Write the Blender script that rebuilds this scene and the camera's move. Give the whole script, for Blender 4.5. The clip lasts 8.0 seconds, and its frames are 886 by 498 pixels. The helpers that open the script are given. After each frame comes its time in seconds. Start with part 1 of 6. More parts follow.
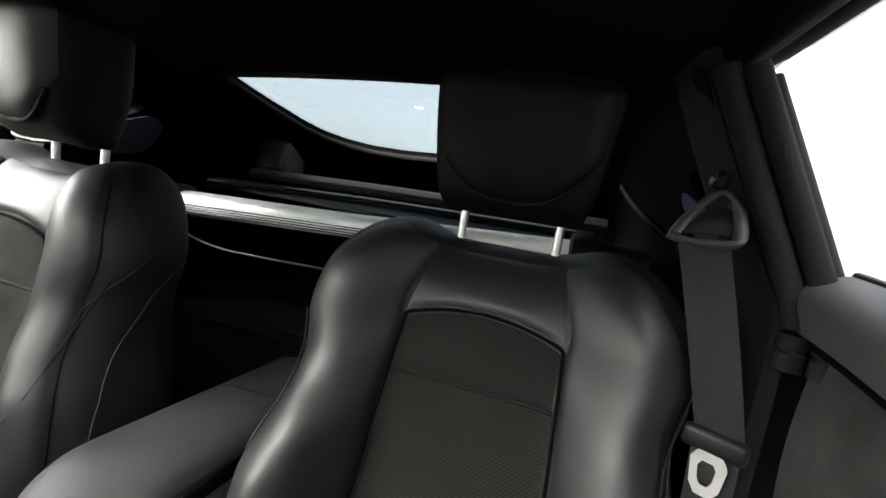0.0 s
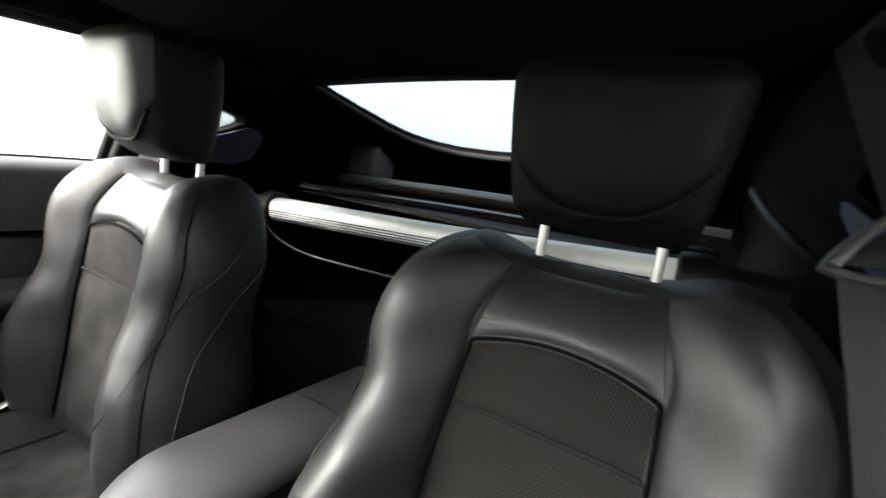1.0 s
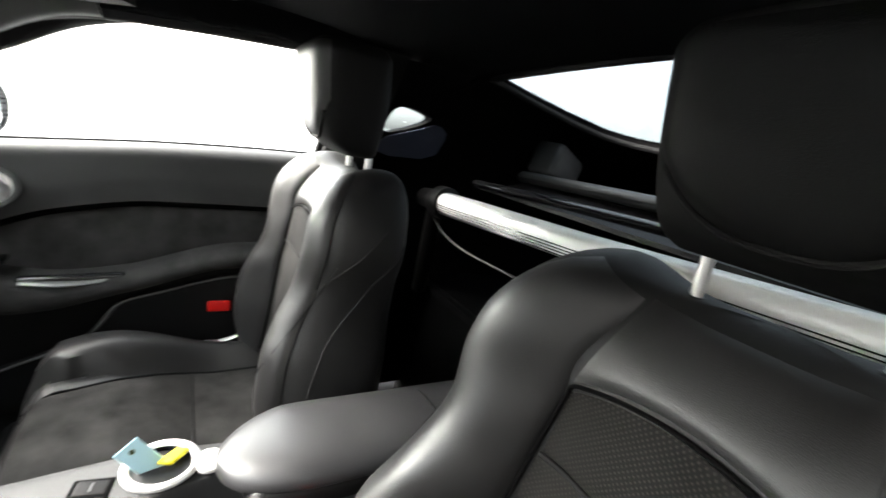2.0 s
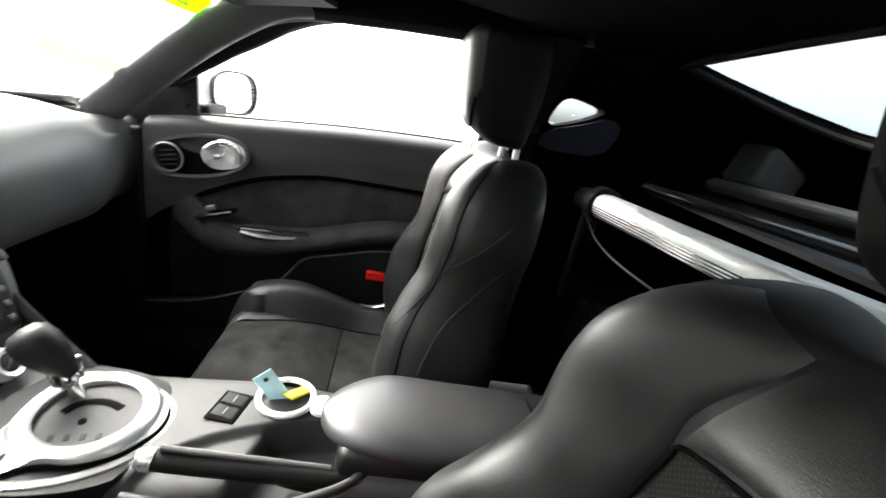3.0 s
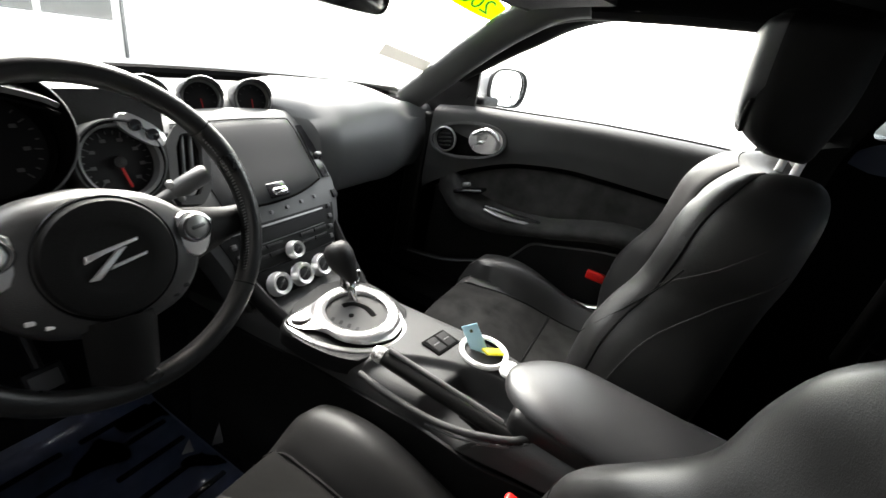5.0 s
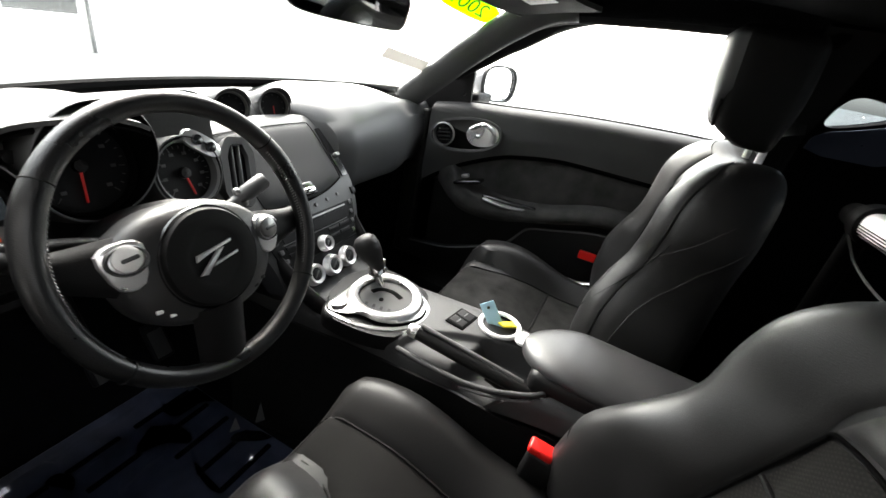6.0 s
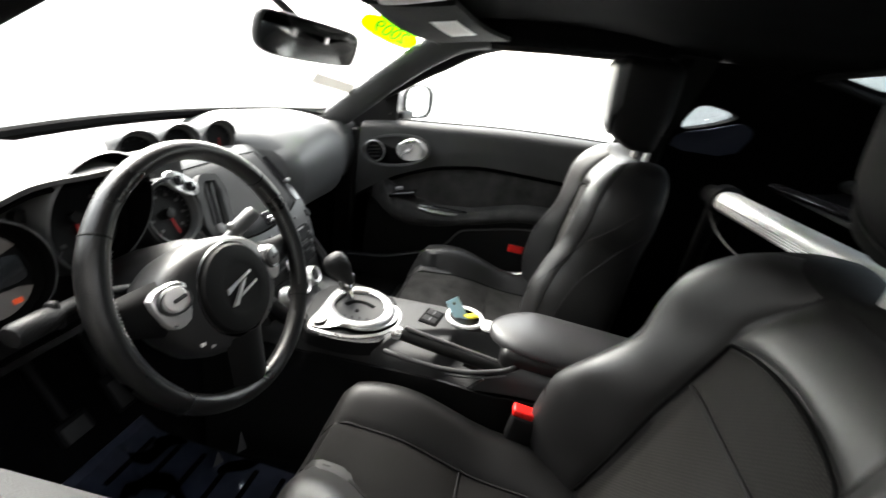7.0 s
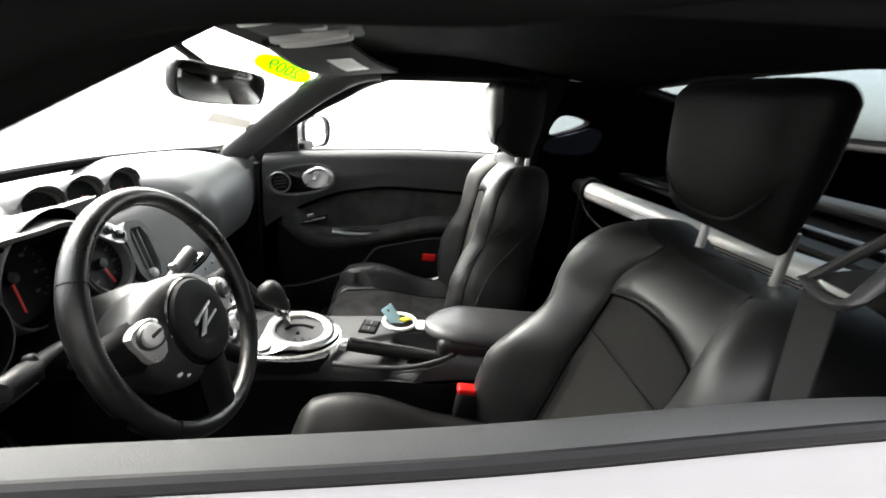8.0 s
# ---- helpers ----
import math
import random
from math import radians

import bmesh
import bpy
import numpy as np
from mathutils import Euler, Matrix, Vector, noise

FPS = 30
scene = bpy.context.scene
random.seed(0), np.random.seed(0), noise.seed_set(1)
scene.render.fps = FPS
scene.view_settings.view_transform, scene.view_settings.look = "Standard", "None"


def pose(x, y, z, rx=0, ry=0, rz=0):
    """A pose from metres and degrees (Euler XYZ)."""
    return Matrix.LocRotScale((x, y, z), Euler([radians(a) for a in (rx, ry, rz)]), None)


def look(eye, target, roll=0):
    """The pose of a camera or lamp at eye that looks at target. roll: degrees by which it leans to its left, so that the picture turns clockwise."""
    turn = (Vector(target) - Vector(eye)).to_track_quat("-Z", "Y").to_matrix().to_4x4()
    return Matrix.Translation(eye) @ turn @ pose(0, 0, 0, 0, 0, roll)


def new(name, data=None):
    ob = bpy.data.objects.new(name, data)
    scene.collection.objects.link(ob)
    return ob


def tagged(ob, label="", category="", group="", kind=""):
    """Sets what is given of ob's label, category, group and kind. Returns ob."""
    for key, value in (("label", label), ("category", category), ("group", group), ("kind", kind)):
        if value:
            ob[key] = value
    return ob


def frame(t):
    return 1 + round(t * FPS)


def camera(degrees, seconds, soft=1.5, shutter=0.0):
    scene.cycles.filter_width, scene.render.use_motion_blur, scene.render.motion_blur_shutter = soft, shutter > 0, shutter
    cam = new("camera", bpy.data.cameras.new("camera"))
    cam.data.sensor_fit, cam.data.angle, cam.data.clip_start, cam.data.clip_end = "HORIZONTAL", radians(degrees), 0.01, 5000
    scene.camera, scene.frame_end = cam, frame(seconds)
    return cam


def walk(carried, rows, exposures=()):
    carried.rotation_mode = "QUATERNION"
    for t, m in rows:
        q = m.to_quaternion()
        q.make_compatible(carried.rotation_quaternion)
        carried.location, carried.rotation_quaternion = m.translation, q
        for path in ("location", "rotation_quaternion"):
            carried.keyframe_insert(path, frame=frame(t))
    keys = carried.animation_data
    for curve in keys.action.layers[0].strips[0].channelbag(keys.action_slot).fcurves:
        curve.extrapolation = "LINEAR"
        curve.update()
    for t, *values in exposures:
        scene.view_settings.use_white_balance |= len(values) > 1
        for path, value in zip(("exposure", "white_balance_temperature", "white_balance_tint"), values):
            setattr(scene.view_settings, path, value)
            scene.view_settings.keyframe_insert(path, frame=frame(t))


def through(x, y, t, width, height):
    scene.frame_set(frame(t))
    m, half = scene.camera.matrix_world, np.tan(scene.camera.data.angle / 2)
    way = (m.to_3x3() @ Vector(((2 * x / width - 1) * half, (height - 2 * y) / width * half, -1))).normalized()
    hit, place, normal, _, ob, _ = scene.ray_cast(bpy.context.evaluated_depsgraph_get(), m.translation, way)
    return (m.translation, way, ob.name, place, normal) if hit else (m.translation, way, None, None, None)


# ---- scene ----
cam = camera(92.5, 8.0, shutter=0.5)
EXPOSURE, KELVIN = 3.85, 6750
PATH = [
    (0, (-0.442, 0.291, 1.103), (0.099, -1.621, 0.875), 9.7),
    (0.5, (-0.445, 0.273, 1.11), (0.165, -1.615, 0.861), 8.0),
    (0.7, (-0.447, 0.252, 1.117), (0.29, -1.591, 0.873), 8.0),
    (1, (-0.449, 0.208, 1.131), (0.507, -1.519, 0.812), 9.1),
    (1.2, (-0.451, 0.181, 1.137), (0.628, -1.471, 0.813), 9.9),
    (1.5, (-0.466, 0.132, 1.149), (0.833, -1.324, 0.71), 10.4),
    (2, (-0.492, 0.065, 1.156), (1.138, -0.982, 0.657), 10.5),
    (2.2, (-0.498, 0.045, 1.159), (1.223, -0.816, 0.615), 9.9),
    (3.3, (-0.487, -0.04, 1.154), (1.384, -0.156, 0.455), 12.9),
    (3.5, (-0.487, -0.049, 1.152), (1.377, -0.041, 0.428), 12.8),
    (3.7, (-0.478, -0.067, 1.146), (1.377, 0.102, 0.418), 13.4),
    (4, (-0.47, -0.07, 1.16), (1.359, 0.326, 0.453), 15.3),
    (4.2, (-0.48, -0.064, 1.159), (1.276, 0.481, 0.369), 13.2),
    (4.5, (-0.499, -0.063, 1.154), (1.175, 0.624, 0.302), 13.3),
    (5, (-0.537, -0.065, 1.158), (1.102, 0.665, 0.275), 12.6),
    (5.2, (-0.557, -0.061, 1.16), (1.076, 0.686, 0.279), 11.7),
    (6.3, (-0.703, -0.009, 1.204), (0.992, 0.528, 0.288), 11.3),
    (6.5, (-0.735, 0.017, 1.208), (1.0, 0.468, 0.321), 11.1),
    (6.8, (-0.767, 0.047, 1.213), (1.001, 0.393, 0.345), 11.5),
    (7, (-0.79, 0.055, 1.22), (1.02, 0.286, 0.401), 10.6),
    (7.2, (-0.818, 0.065, 1.22), (1.032, 0.141, 0.463), 9.2),
    (7.5, (-0.857, 0.088, 1.218), (1.013, 0.084, 0.508), 6.8),
    (7.7, (-0.879, 0.092, 1.218), (0.977, -0.021, 0.481), 7.0),
    (8, (-0.907, 0.103, 1.23), (0.966, -0.107, 0.56), 6.9),
]
walk(cam, [(t, look(eye, target, roll)) for t, eye, target, roll in PATH], [(t, EXPOSURE + e, KELVIN, 10) for t, e in ((0, -0.25), (0.5, 0.2), (1.5, 0.5), (2.0, 0.6), (3.5, 0.28), (4.5, 0.0), (5.2, -0.1), (7, 0.0), (8, 0.05))])

# ---- world and sun: bright overcast daylight ----
world = bpy.data.worlds.new("world")
scene.world = world
world.use_nodes = True
wn = world.node_tree
wn.nodes.clear()
sky = wn.nodes.new("ShaderNodeTexSky")
sky.sky_type = "NISHITA"
sky.sun_disc = False
sky.sun_elevation, sky.sun_rotation = radians(37), radians(39)
sky.air_density, sky.dust_density, sky.ozone_density = 1.0, 3.0, 1.0
wbg = wn.nodes.new("ShaderNodeBackground")
wbg.inputs["Strength"].default_value = 0.2
wout = wn.nodes.new("ShaderNodeOutputWorld")
haze = wn.nodes.new("ShaderNodeHueSaturation")
haze.inputs["Saturation"].default_value = 0.25
wn.links.new(sky.outputs[0], haze.inputs["Color"])
wn.links.new(haze.outputs[0], wbg.inputs[0])
wn.links.new(wbg.outputs[0], wout.inputs[0])
sun_data = bpy.data.lights.new("sun", "SUN")
sun_data.energy, sun_data.angle, sun_data.color = 0.55, radians(40), (1.0, 0.97, 0.93)
sun = new("sun", sun_data)
sun.matrix_world = look((2.2, 2.7, 3.7), (0, 0, 0))


# ---- helpers of this scene ----
def clamp(a, lo=0.0, hi=1.0):
    return max(lo, min(hi, a))


def smooth(lo, hi, a):
    a = clamp((a - lo) / (hi - lo))
    return a * a * (3 - 2 * a)


def lerp(a, b, k):
    return a + (b - a) * k


def spline(points, k):
    """A Catmull-Rom curve through points at k in 0..1."""
    n = len(points) - 1
    f = clamp(k) * n
    i = min(int(f), n - 1)
    f -= i
    p = [Vector(points[clamp(j, 0, n)]) for j in (i - 1, i, i + 1, i + 2)]
    return 0.5 * ((2 * p[1]) + (p[2] - p[0]) * f + (2 * p[0] - 5 * p[1] + 4 * p[2] - p[3]) * f * f
                  + (3 * p[1] - p[0] - 3 * p[2] + p[3]) * f ** 3)


def curve_value(points, a):
    """Smooth value between (place, value) pairs."""
    n = len(points)
    if a <= points[0][0]:
        return points[0][1]
    if a >= points[-1][0]:
        return points[-1][1]
    i = next(k for k in range(n - 1) if a <= points[k + 1][0])
    steps = [(points[k + 1][1] - points[k][1]) / (points[k + 1][0] - points[k][0]) for k in range(n - 1)]

    def slope(k):
        if k == 0 or k == n - 1:
            return steps[0] if k == 0 else steps[-1]
        return 0.0 if steps[k - 1] * steps[k] <= 0 else 2 * steps[k - 1] * steps[k] / (steps[k - 1] + steps[k])
    (a0, v0), (a1, v1) = points[i], points[i + 1]
    h = a1 - a0
    t = (a - a0) / h
    return (v0 * (1 + 2 * t) * (1 - t) ** 2 + slope(i) * h * t * (1 - t) ** 2 + v1 * t * t * (3 - 2 * t) + slope(i + 1) * h * t * t * (t - 1))


def thing(name, label, category, group="", kind="", at=(0, 0, 0)):
    ob = new(name)
    ob.location = at
    ob.empty_display_size = 0.05
    return tagged(ob, label, category, group, kind)


def mesh_of(bm, soft=True, sharp=40):
    bmesh.ops.recalc_face_normals(bm, faces=bm.faces)
    me = bpy.data.meshes.new("mesh")
    for f in bm.faces:
        f.smooth = soft
    if soft:
        for e in bm.edges:
            if len(e.link_faces) == 2 and e.calc_face_angle(0) > radians(sharp):
                e.smooth = False
    bm.to_mesh(me)
    bm.free()
    return me


def part(name, bm, material, parent=None, label="", bevel=0.0, subdiv=0, soft=True, sharp=40):
    me = mesh_of(bm, soft, sharp)
    me.name = name
    me.materials.append(material)
    ob = new(name, me)
    if parent is not None:
        ob.parent = parent
    if label:
        ob["label"] = label
    if bevel:
        m = ob.modifiers.new("bevel", "BEVEL")
        m.width, m.segments, m.limit_method, m.angle_limit = bevel, 3, "ANGLE", radians(35)
    if subdiv:
        m = ob.modifiers.new("subdivision", "SUBSURF")
        m.levels = m.render_levels = subdiv
    return ob


def box(x0, x1, y0, y1, z0, z1, bm=None):
    bm = bm or bmesh.new()
    m = Matrix.Translation(((x0 + x1) / 2, (y0 + y1) / 2, (z0 + z1) / 2)) @ Matrix.Diagonal((x1 - x0, y1 - y0, z1 - z0, 1))
    bmesh.ops.create_cube(bm, size=1, matrix=m)
    return bm


def rbox(size, m, r=0.005, segs=3, bm=None):
    """A box with rounded edges at the pose m."""
    own = bmesh.new()
    bmesh.ops.create_cube(own, size=1, matrix=Matrix.Diagonal((*size, 1)))
    bmesh.ops.bevel(own, geom=own.edges[:], offset=min(r, min(size) * 0.49), segments=segs, profile=0.5, affect="EDGES")
    own.transform(m)
    if bm is None:
        return own
    tmp = bpy.data.meshes.new("tmp")
    own.to_mesh(tmp)
    own.free()
    bm.from_mesh(tmp)
    bpy.data.meshes.remove(tmp)
    return bm


def rings(loops, closed=True, cap=True, bm=None, loop_ring=False):
    """Skin between equal rings of points."""
    bm = bm or bmesh.new()
    made = [[bm.verts.new(p) for p in loop] for loop in loops]
    n = len(loops[0])
    pairs = list(zip(made, made[1:]))
    if loop_ring:
        pairs.append((made[-1], made[0]))
    for a, b in pairs:
        for i in range(n if closed else n - 1):
            j = (i + 1) % n
            bm.faces.new((a[i], a[j], b[j], b[i]))
    if cap and closed and not loop_ring:
        bm.faces.new(made[0][::-1])
        bm.faces.new(made[-1])
    return bm


def tube(points, radius, sides=12, steps=None, flat=1.0, closed=False, bm=None, taper=None, up=(0, 0, 1)):
    """A round or flattened bar along a smooth curve."""
    pts = [Vector(p) for p in points]
    if closed:
        line = pts
    else:
        steps = steps or max(2, 8 * (len(pts) - 1))
        line = [spline(pts, i / steps) for i in range(steps + 1)] if len(pts) > 2 else pts
    loops = []
    n = len(line)
    for i, p in enumerate(line):
        a, b = (line[i - 1], line[(i + 1) % n]) if closed else (line[max(i - 1, 0)], line[min(i + 1, n - 1)])
        way = (b - a).normalized()
        side = way.cross(Vector(up))
        if side.length < 1e-3:
            side = way.cross(Vector((0, 1, 0)))
        side.normalize()
        over = side.cross(way)
        r = radius * (taper(i / (n - 1)) if taper else 1)
        loops.append([p + side * math.cos(k * math.tau / sides) * r + over * math.sin(k * math.tau / sides) * r * flat for k in range(sides)])
    return rings(loops, loop_ring=closed, bm=bm)


def lathe(profile, m=None, sides=32, bm=None, cap=True):
    """Turns (radius, height) pairs round the local z axis at the pose m."""
    m = m or Matrix()
    loops = [[m @ Vector((r * math.cos(k * math.tau / sides), r * math.sin(k * math.tau / sides), h)) for k in range(sides)] for r, h in profile]
    return rings(loops, bm=bm, cap=cap)


def prism(outline, depth, m=None, bm=None, r=0.0, segs=2):
    """A flat outline (x, y), depth thick along local z from 0, at the pose m."""
    own = bmesh.new()
    top = [own.verts.new((x, y, depth)) for x, y in outline]
    low = [own.verts.new((x, y, 0)) for x, y in outline]
    face = own.faces.new(top)
    own.faces.new(low[::-1])
    n = len(outline)
    for i in range(n):
        own.faces.new((low[i], low[(i + 1) % n], top[(i + 1) % n], top[i]))
    if r:
        bmesh.ops.bevel(own, geom=list(face.edges), offset=r, segments=segs, profile=0.5, affect="EDGES")
    if m is not None:
        own.transform(m)
    if bm is None:
        return own
    tmp = bpy.data.meshes.new("tmp")
    own.to_mesh(tmp)
    own.free()
    bm.from_mesh(tmp)
    bpy.data.meshes.remove(tmp)
    return bm


def oval(rx, ry, n=32, power=2.0, cx=0.0, cy=0.0):
    out = []
    for k in range(n):
        c, s = math.cos(k * math.tau / n), math.sin(k * math.tau / n)
        out.append((cx + rx * math.copysign(abs(c) ** (2 / power), c), cy + ry * math.copysign(abs(s) ** (2 / power), s)))
    return out


def sheet(f, nu, nv, thick=0.006, puff=0.0, power=6.0, bm=None):
    """A padded sheet over f(s, t), s and t in 0..1, thickened towards its back; puff rounds it down at its borders."""
    bm = bm or bmesh.new()
    e = 1e-3
    front, back = [], []
    for j in range(nv + 1):
        rf, rb = [], []
        for i in range(nu + 1):
            s, t = i / nu, j / nv
            p = Vector(f(s, t))
            ds = Vector(f(min(s + e, 1), t)) - Vector(f(max(s - e, 0), t))
            dt = Vector(f(s, min(t + e, 1))) - Vector(f(s, max(t - e, 0)))
            n = ds.cross(dt)
            n = n.normalized() if n.length > 1e-12 else Vector((0, 0, 1))
            lift = puff * (1 - abs(2 * s - 1) ** power) * (1 - abs(2 * t - 1) ** power)
            rf.append(bm.verts.new(p + n * lift))
            rb.append(bm.verts.new(p - n * thick))
        front.append(rf)
        back.append(rb)
    for j in range(nv):
        for i in range(nu):
            bm.faces.new((front[j][i], front[j][i + 1], front[j + 1][i + 1], front[j + 1][i]))
            bm.faces.new((back[j][i], back[j + 1][i], back[j + 1][i + 1], back[j][i + 1]))
    for j in range(nv):
        bm.faces.new((front[j][0], front[j + 1][0], back[j + 1][0], back[j][0]))
        bm.faces.new((front[j][nu], back[j][nu], back[j + 1][nu], front[j + 1][nu]))
    for i in range(nu):
        bm.faces.new((front[0][i], back[0][i], back[0][i + 1], front[0][i + 1]))
        bm.faces.new((front[nv][i], front[nv][i + 1], back[nv][i + 1], back[nv][i]))
    return bm


def axes(at, z, y=(0, 0, 1)):
    """A pose at a place whose local z axis points along z and whose local y leans to y."""
    z = Vector(z).normalized()
    x = Vector(y).cross(z).normalized()
    y = z.cross(x)
    m = Matrix((x, y, z)).transposed().to_4x4()
    m.translation = at
    return m


# ---- materials ----
def material(name, color, rough=0.5, metal=0.0, grain=0.0, grain_scale=400.0, vary=0.15, vary_scale=8.0, spec=0.5, wear=0.0, cells=False, sheen=0.0):
    """A node material: colour that varies at two scales, roughness that varies with it, and fine relief."""
    ma = bpy.data.materials.new(name)
    ma.use_nodes = True
    nt = ma.node_tree
    b = nt.nodes["Principled BSDF"]
    b.inputs["Roughness"].default_value = rough
    b.inputs["Metallic"].default_value = metal
    b.inputs["Specular IOR Level"].default_value = spec
    if sheen:
        b.inputs["Sheen Weight"].default_value = sheen
    tc = nt.nodes.new("ShaderNodeTexCoord")
    big = nt.nodes.new("ShaderNodeTexNoise")
    big.inputs["Scale"].default_value = vary_scale
    big.inputs["Detail"].default_value = 5
    nt.links.new(tc.outputs["Object"], big.inputs["Vector"])
    fine = nt.nodes.new("ShaderNodeTexVoronoi" if cells else "ShaderNodeTexNoise")
    fine.inputs["Scale"].default_value = grain_scale
    nt.links.new(tc.outputs["Object"], fine.inputs["Vector"])
    mix = nt.nodes.new("ShaderNodeMapRange")
    mix.inputs["From Min"].default_value, mix.inputs["From Max"].default_value = 0.3, 0.7
    mix.inputs["To Min"].default_value, mix.inputs["To Max"].default_value = 1 - vary, 1 + vary
    nt.links.new(big.outputs[0], mix.inputs["Value"])
    tint = nt.nodes.new("ShaderNodeVectorMath")
    tint.operation = "SCALE"
    tint.inputs[0].default_value = color
    nt.links.new(mix.outputs[0], tint.inputs["Scale"])
    nt.links.new(tint.outputs[0], b.inputs["Base Color"])
    rr = nt.nodes.new("ShaderNodeMapRange")
    rr.inputs["From Min"].default_value, rr.inputs["From Max"].default_value = 0.3, 0.7
    rr.inputs["To Min"].default_value, rr.inputs["To Max"].default_value = clamp(rough - 0.06 - wear), clamp(rough + 0.06 + wear)
    nt.links.new(big.outputs[0], rr.inputs["Value"])
    nt.links.new(rr.outputs[0], b.inputs["Roughness"])
    if grain:
        bump = nt.nodes.new("ShaderNodeBump")
        bump.inputs["Strength"].default_value = grain
        bump.inputs["Distance"].default_value = 0.001
        nt.links.new(fine.outputs[0], bump.inputs["Height"])
        nt.links.new(bump.outputs[0], b.inputs["Normal"])
    return ma


def glass(name, tint=(1, 1, 1), gloss=0.6):
    ma = bpy.data.materials.new(name)
    ma.use_nodes = True
    nt = ma.node_tree
    nt.nodes.clear()
    out = nt.nodes.new("ShaderNodeOutputMaterial")
    clear = nt.nodes.new("ShaderNodeBsdfTransparent")
    clear.inputs[0].default_value = (*tint, 1)
    shine = nt.nodes.new("ShaderNodeBsdfGlossy")
    shine.inputs["Roughness"].default_value = 0.02
    fr = nt.nodes.new("ShaderNodeFresnel")
    fr.inputs[0].default_value = 1.45
    k = nt.nodes.new("ShaderNodeMath")
    k.operation = "MULTIPLY"
    k.inputs[1].default_value = gloss
    mix = nt.nodes.new("ShaderNodeMixShader")
    nt.links.new(fr.outputs[0], k.inputs[0])
    nt.links.new(k.outputs[0], mix.inputs[0])
    nt.links.new(clear.outputs[0], mix.inputs[1])
    nt.links.new(shine.outputs[0], mix.inputs[2])
    nt.links.new(mix.outputs[0], out.inputs[0])
    return ma


def film(name, color, through=0.6):
    """A thin printed film that daylight shines through."""
    ma = material(name, color, 0.5, vary=0.05)
    nt = ma.node_tree
    b = nt.nodes["Principled BSDF"]
    out = nt.nodes["Material Output"]
    back = nt.nodes.new("ShaderNodeBsdfTranslucent")
    back.inputs[0].default_value = (*color, 1)
    mix = nt.nodes.new("ShaderNodeMixShader")
    mix.inputs[0].default_value = through
    nt.links.new(b.outputs[0], mix.inputs[1])
    nt.links.new(back.outputs[0], mix.inputs[2])
    nt.links.new(mix.outputs[0], out.inputs[0])
    return ma


def glow(name, color, strength):
    ma = bpy.data.materials.new(name)
    ma.use_nodes = True
    b = ma.node_tree.nodes["Principled BSDF"]
    b.inputs["Base Color"].default_value = (*color, 1)
    b.inputs["Emission Color"].default_value = (*color, 1)
    b.inputs["Emission Strength"].default_value = strength
    return ma


def dotted(name, color, dot, pitch, rough=0.85, flat=False):
    """Perforated cloth: rows of small pale dots set in offset rows."""
    ma = material(name, color, rough, grain=0.5, grain_scale=900, vary=0.35, vary_scale=12, sheen=0.004 if flat else 0.02, spec=0.12 if flat else 0.2)
    nt = ma.node_tree
    b = nt.nodes["Principled BSDF"]
    tc = nt.nodes["Texture Coordinate"]
    turn = nt.nodes.new("ShaderNodeMapping")
    turn.inputs["Rotation"].default_value = (0, 0, radians(45)) if flat else (0, radians(45), 0)
    turn.inputs["Scale"].default_value = (math.tau / pitch,) * 3
    nt.links.new(tc.outputs["Object"], turn.inputs["Vector"])
    sep = nt.nodes.new("ShaderNodeSeparateXYZ")
    nt.links.new(turn.outputs[0], sep.inputs[0])
    waves = []
    for axis in ((0, 1) if flat else (0, 2)):
        w = nt.nodes.new("ShaderNodeMath")
        w.operation = "SINE"
        nt.links.new(sep.outputs[axis], w.inputs[0])
        waves.append(w)
    both = nt.nodes.new("ShaderNodeMath")
    both.operation = "ADD"
    nt.links.new(waves[0].outputs[0], both.inputs[0])
    nt.links.new(waves[1].outputs[0], both.inputs[1])
    cut = nt.nodes.new("ShaderNodeMapRange")
    cut.inputs["From Min"].default_value, cut.inputs["From Max"].default_value = 0.5, 1.5
    nt.links.new(both.outputs[0], cut.inputs["Value"])
    mix = nt.nodes.new("ShaderNodeMix")
    mix.data_type = "RGBA"
    base = b.inputs["Base Color"].links[0].from_socket
    nt.links.new(cut.outputs[0], mix.inputs["Factor"])
    nt.links.new(base, mix.inputs["A"])
    mix.inputs["B"].default_value = (*dot, 1)
    nt.links.new(mix.outputs["Result"], b.inputs["Base Color"])
    return ma


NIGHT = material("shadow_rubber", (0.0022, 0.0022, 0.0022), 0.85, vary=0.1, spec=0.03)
LEATHER = material("leather", (0.0100, 0.0099, 0.0099), 0.45, grain=0.2, grain_scale=850, vary=0.18, vary_scale=9, cells=True, wear=0.05, spec=0.50)
# Paler leather copy: light on the armrest lid is put into its colour
LEATHER_LIT = material("leather_lit", (0.034, 0.034, 0.035), 0.42, grain=0.2, grain_scale=850, vary=0.18, vary_scale=9, cells=True, wear=0.05, spec=0.5)
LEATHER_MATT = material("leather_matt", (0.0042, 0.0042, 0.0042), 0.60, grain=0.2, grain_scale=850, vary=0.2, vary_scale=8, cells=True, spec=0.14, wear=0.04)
LEATHER_DARK = material("leather_dark", (0.0088, 0.0087, 0.0086), 0.50, grain=0.2, grain_scale=850, vary=0.2, vary_scale=8, cells=True, spec=0.24, wear=0.04)
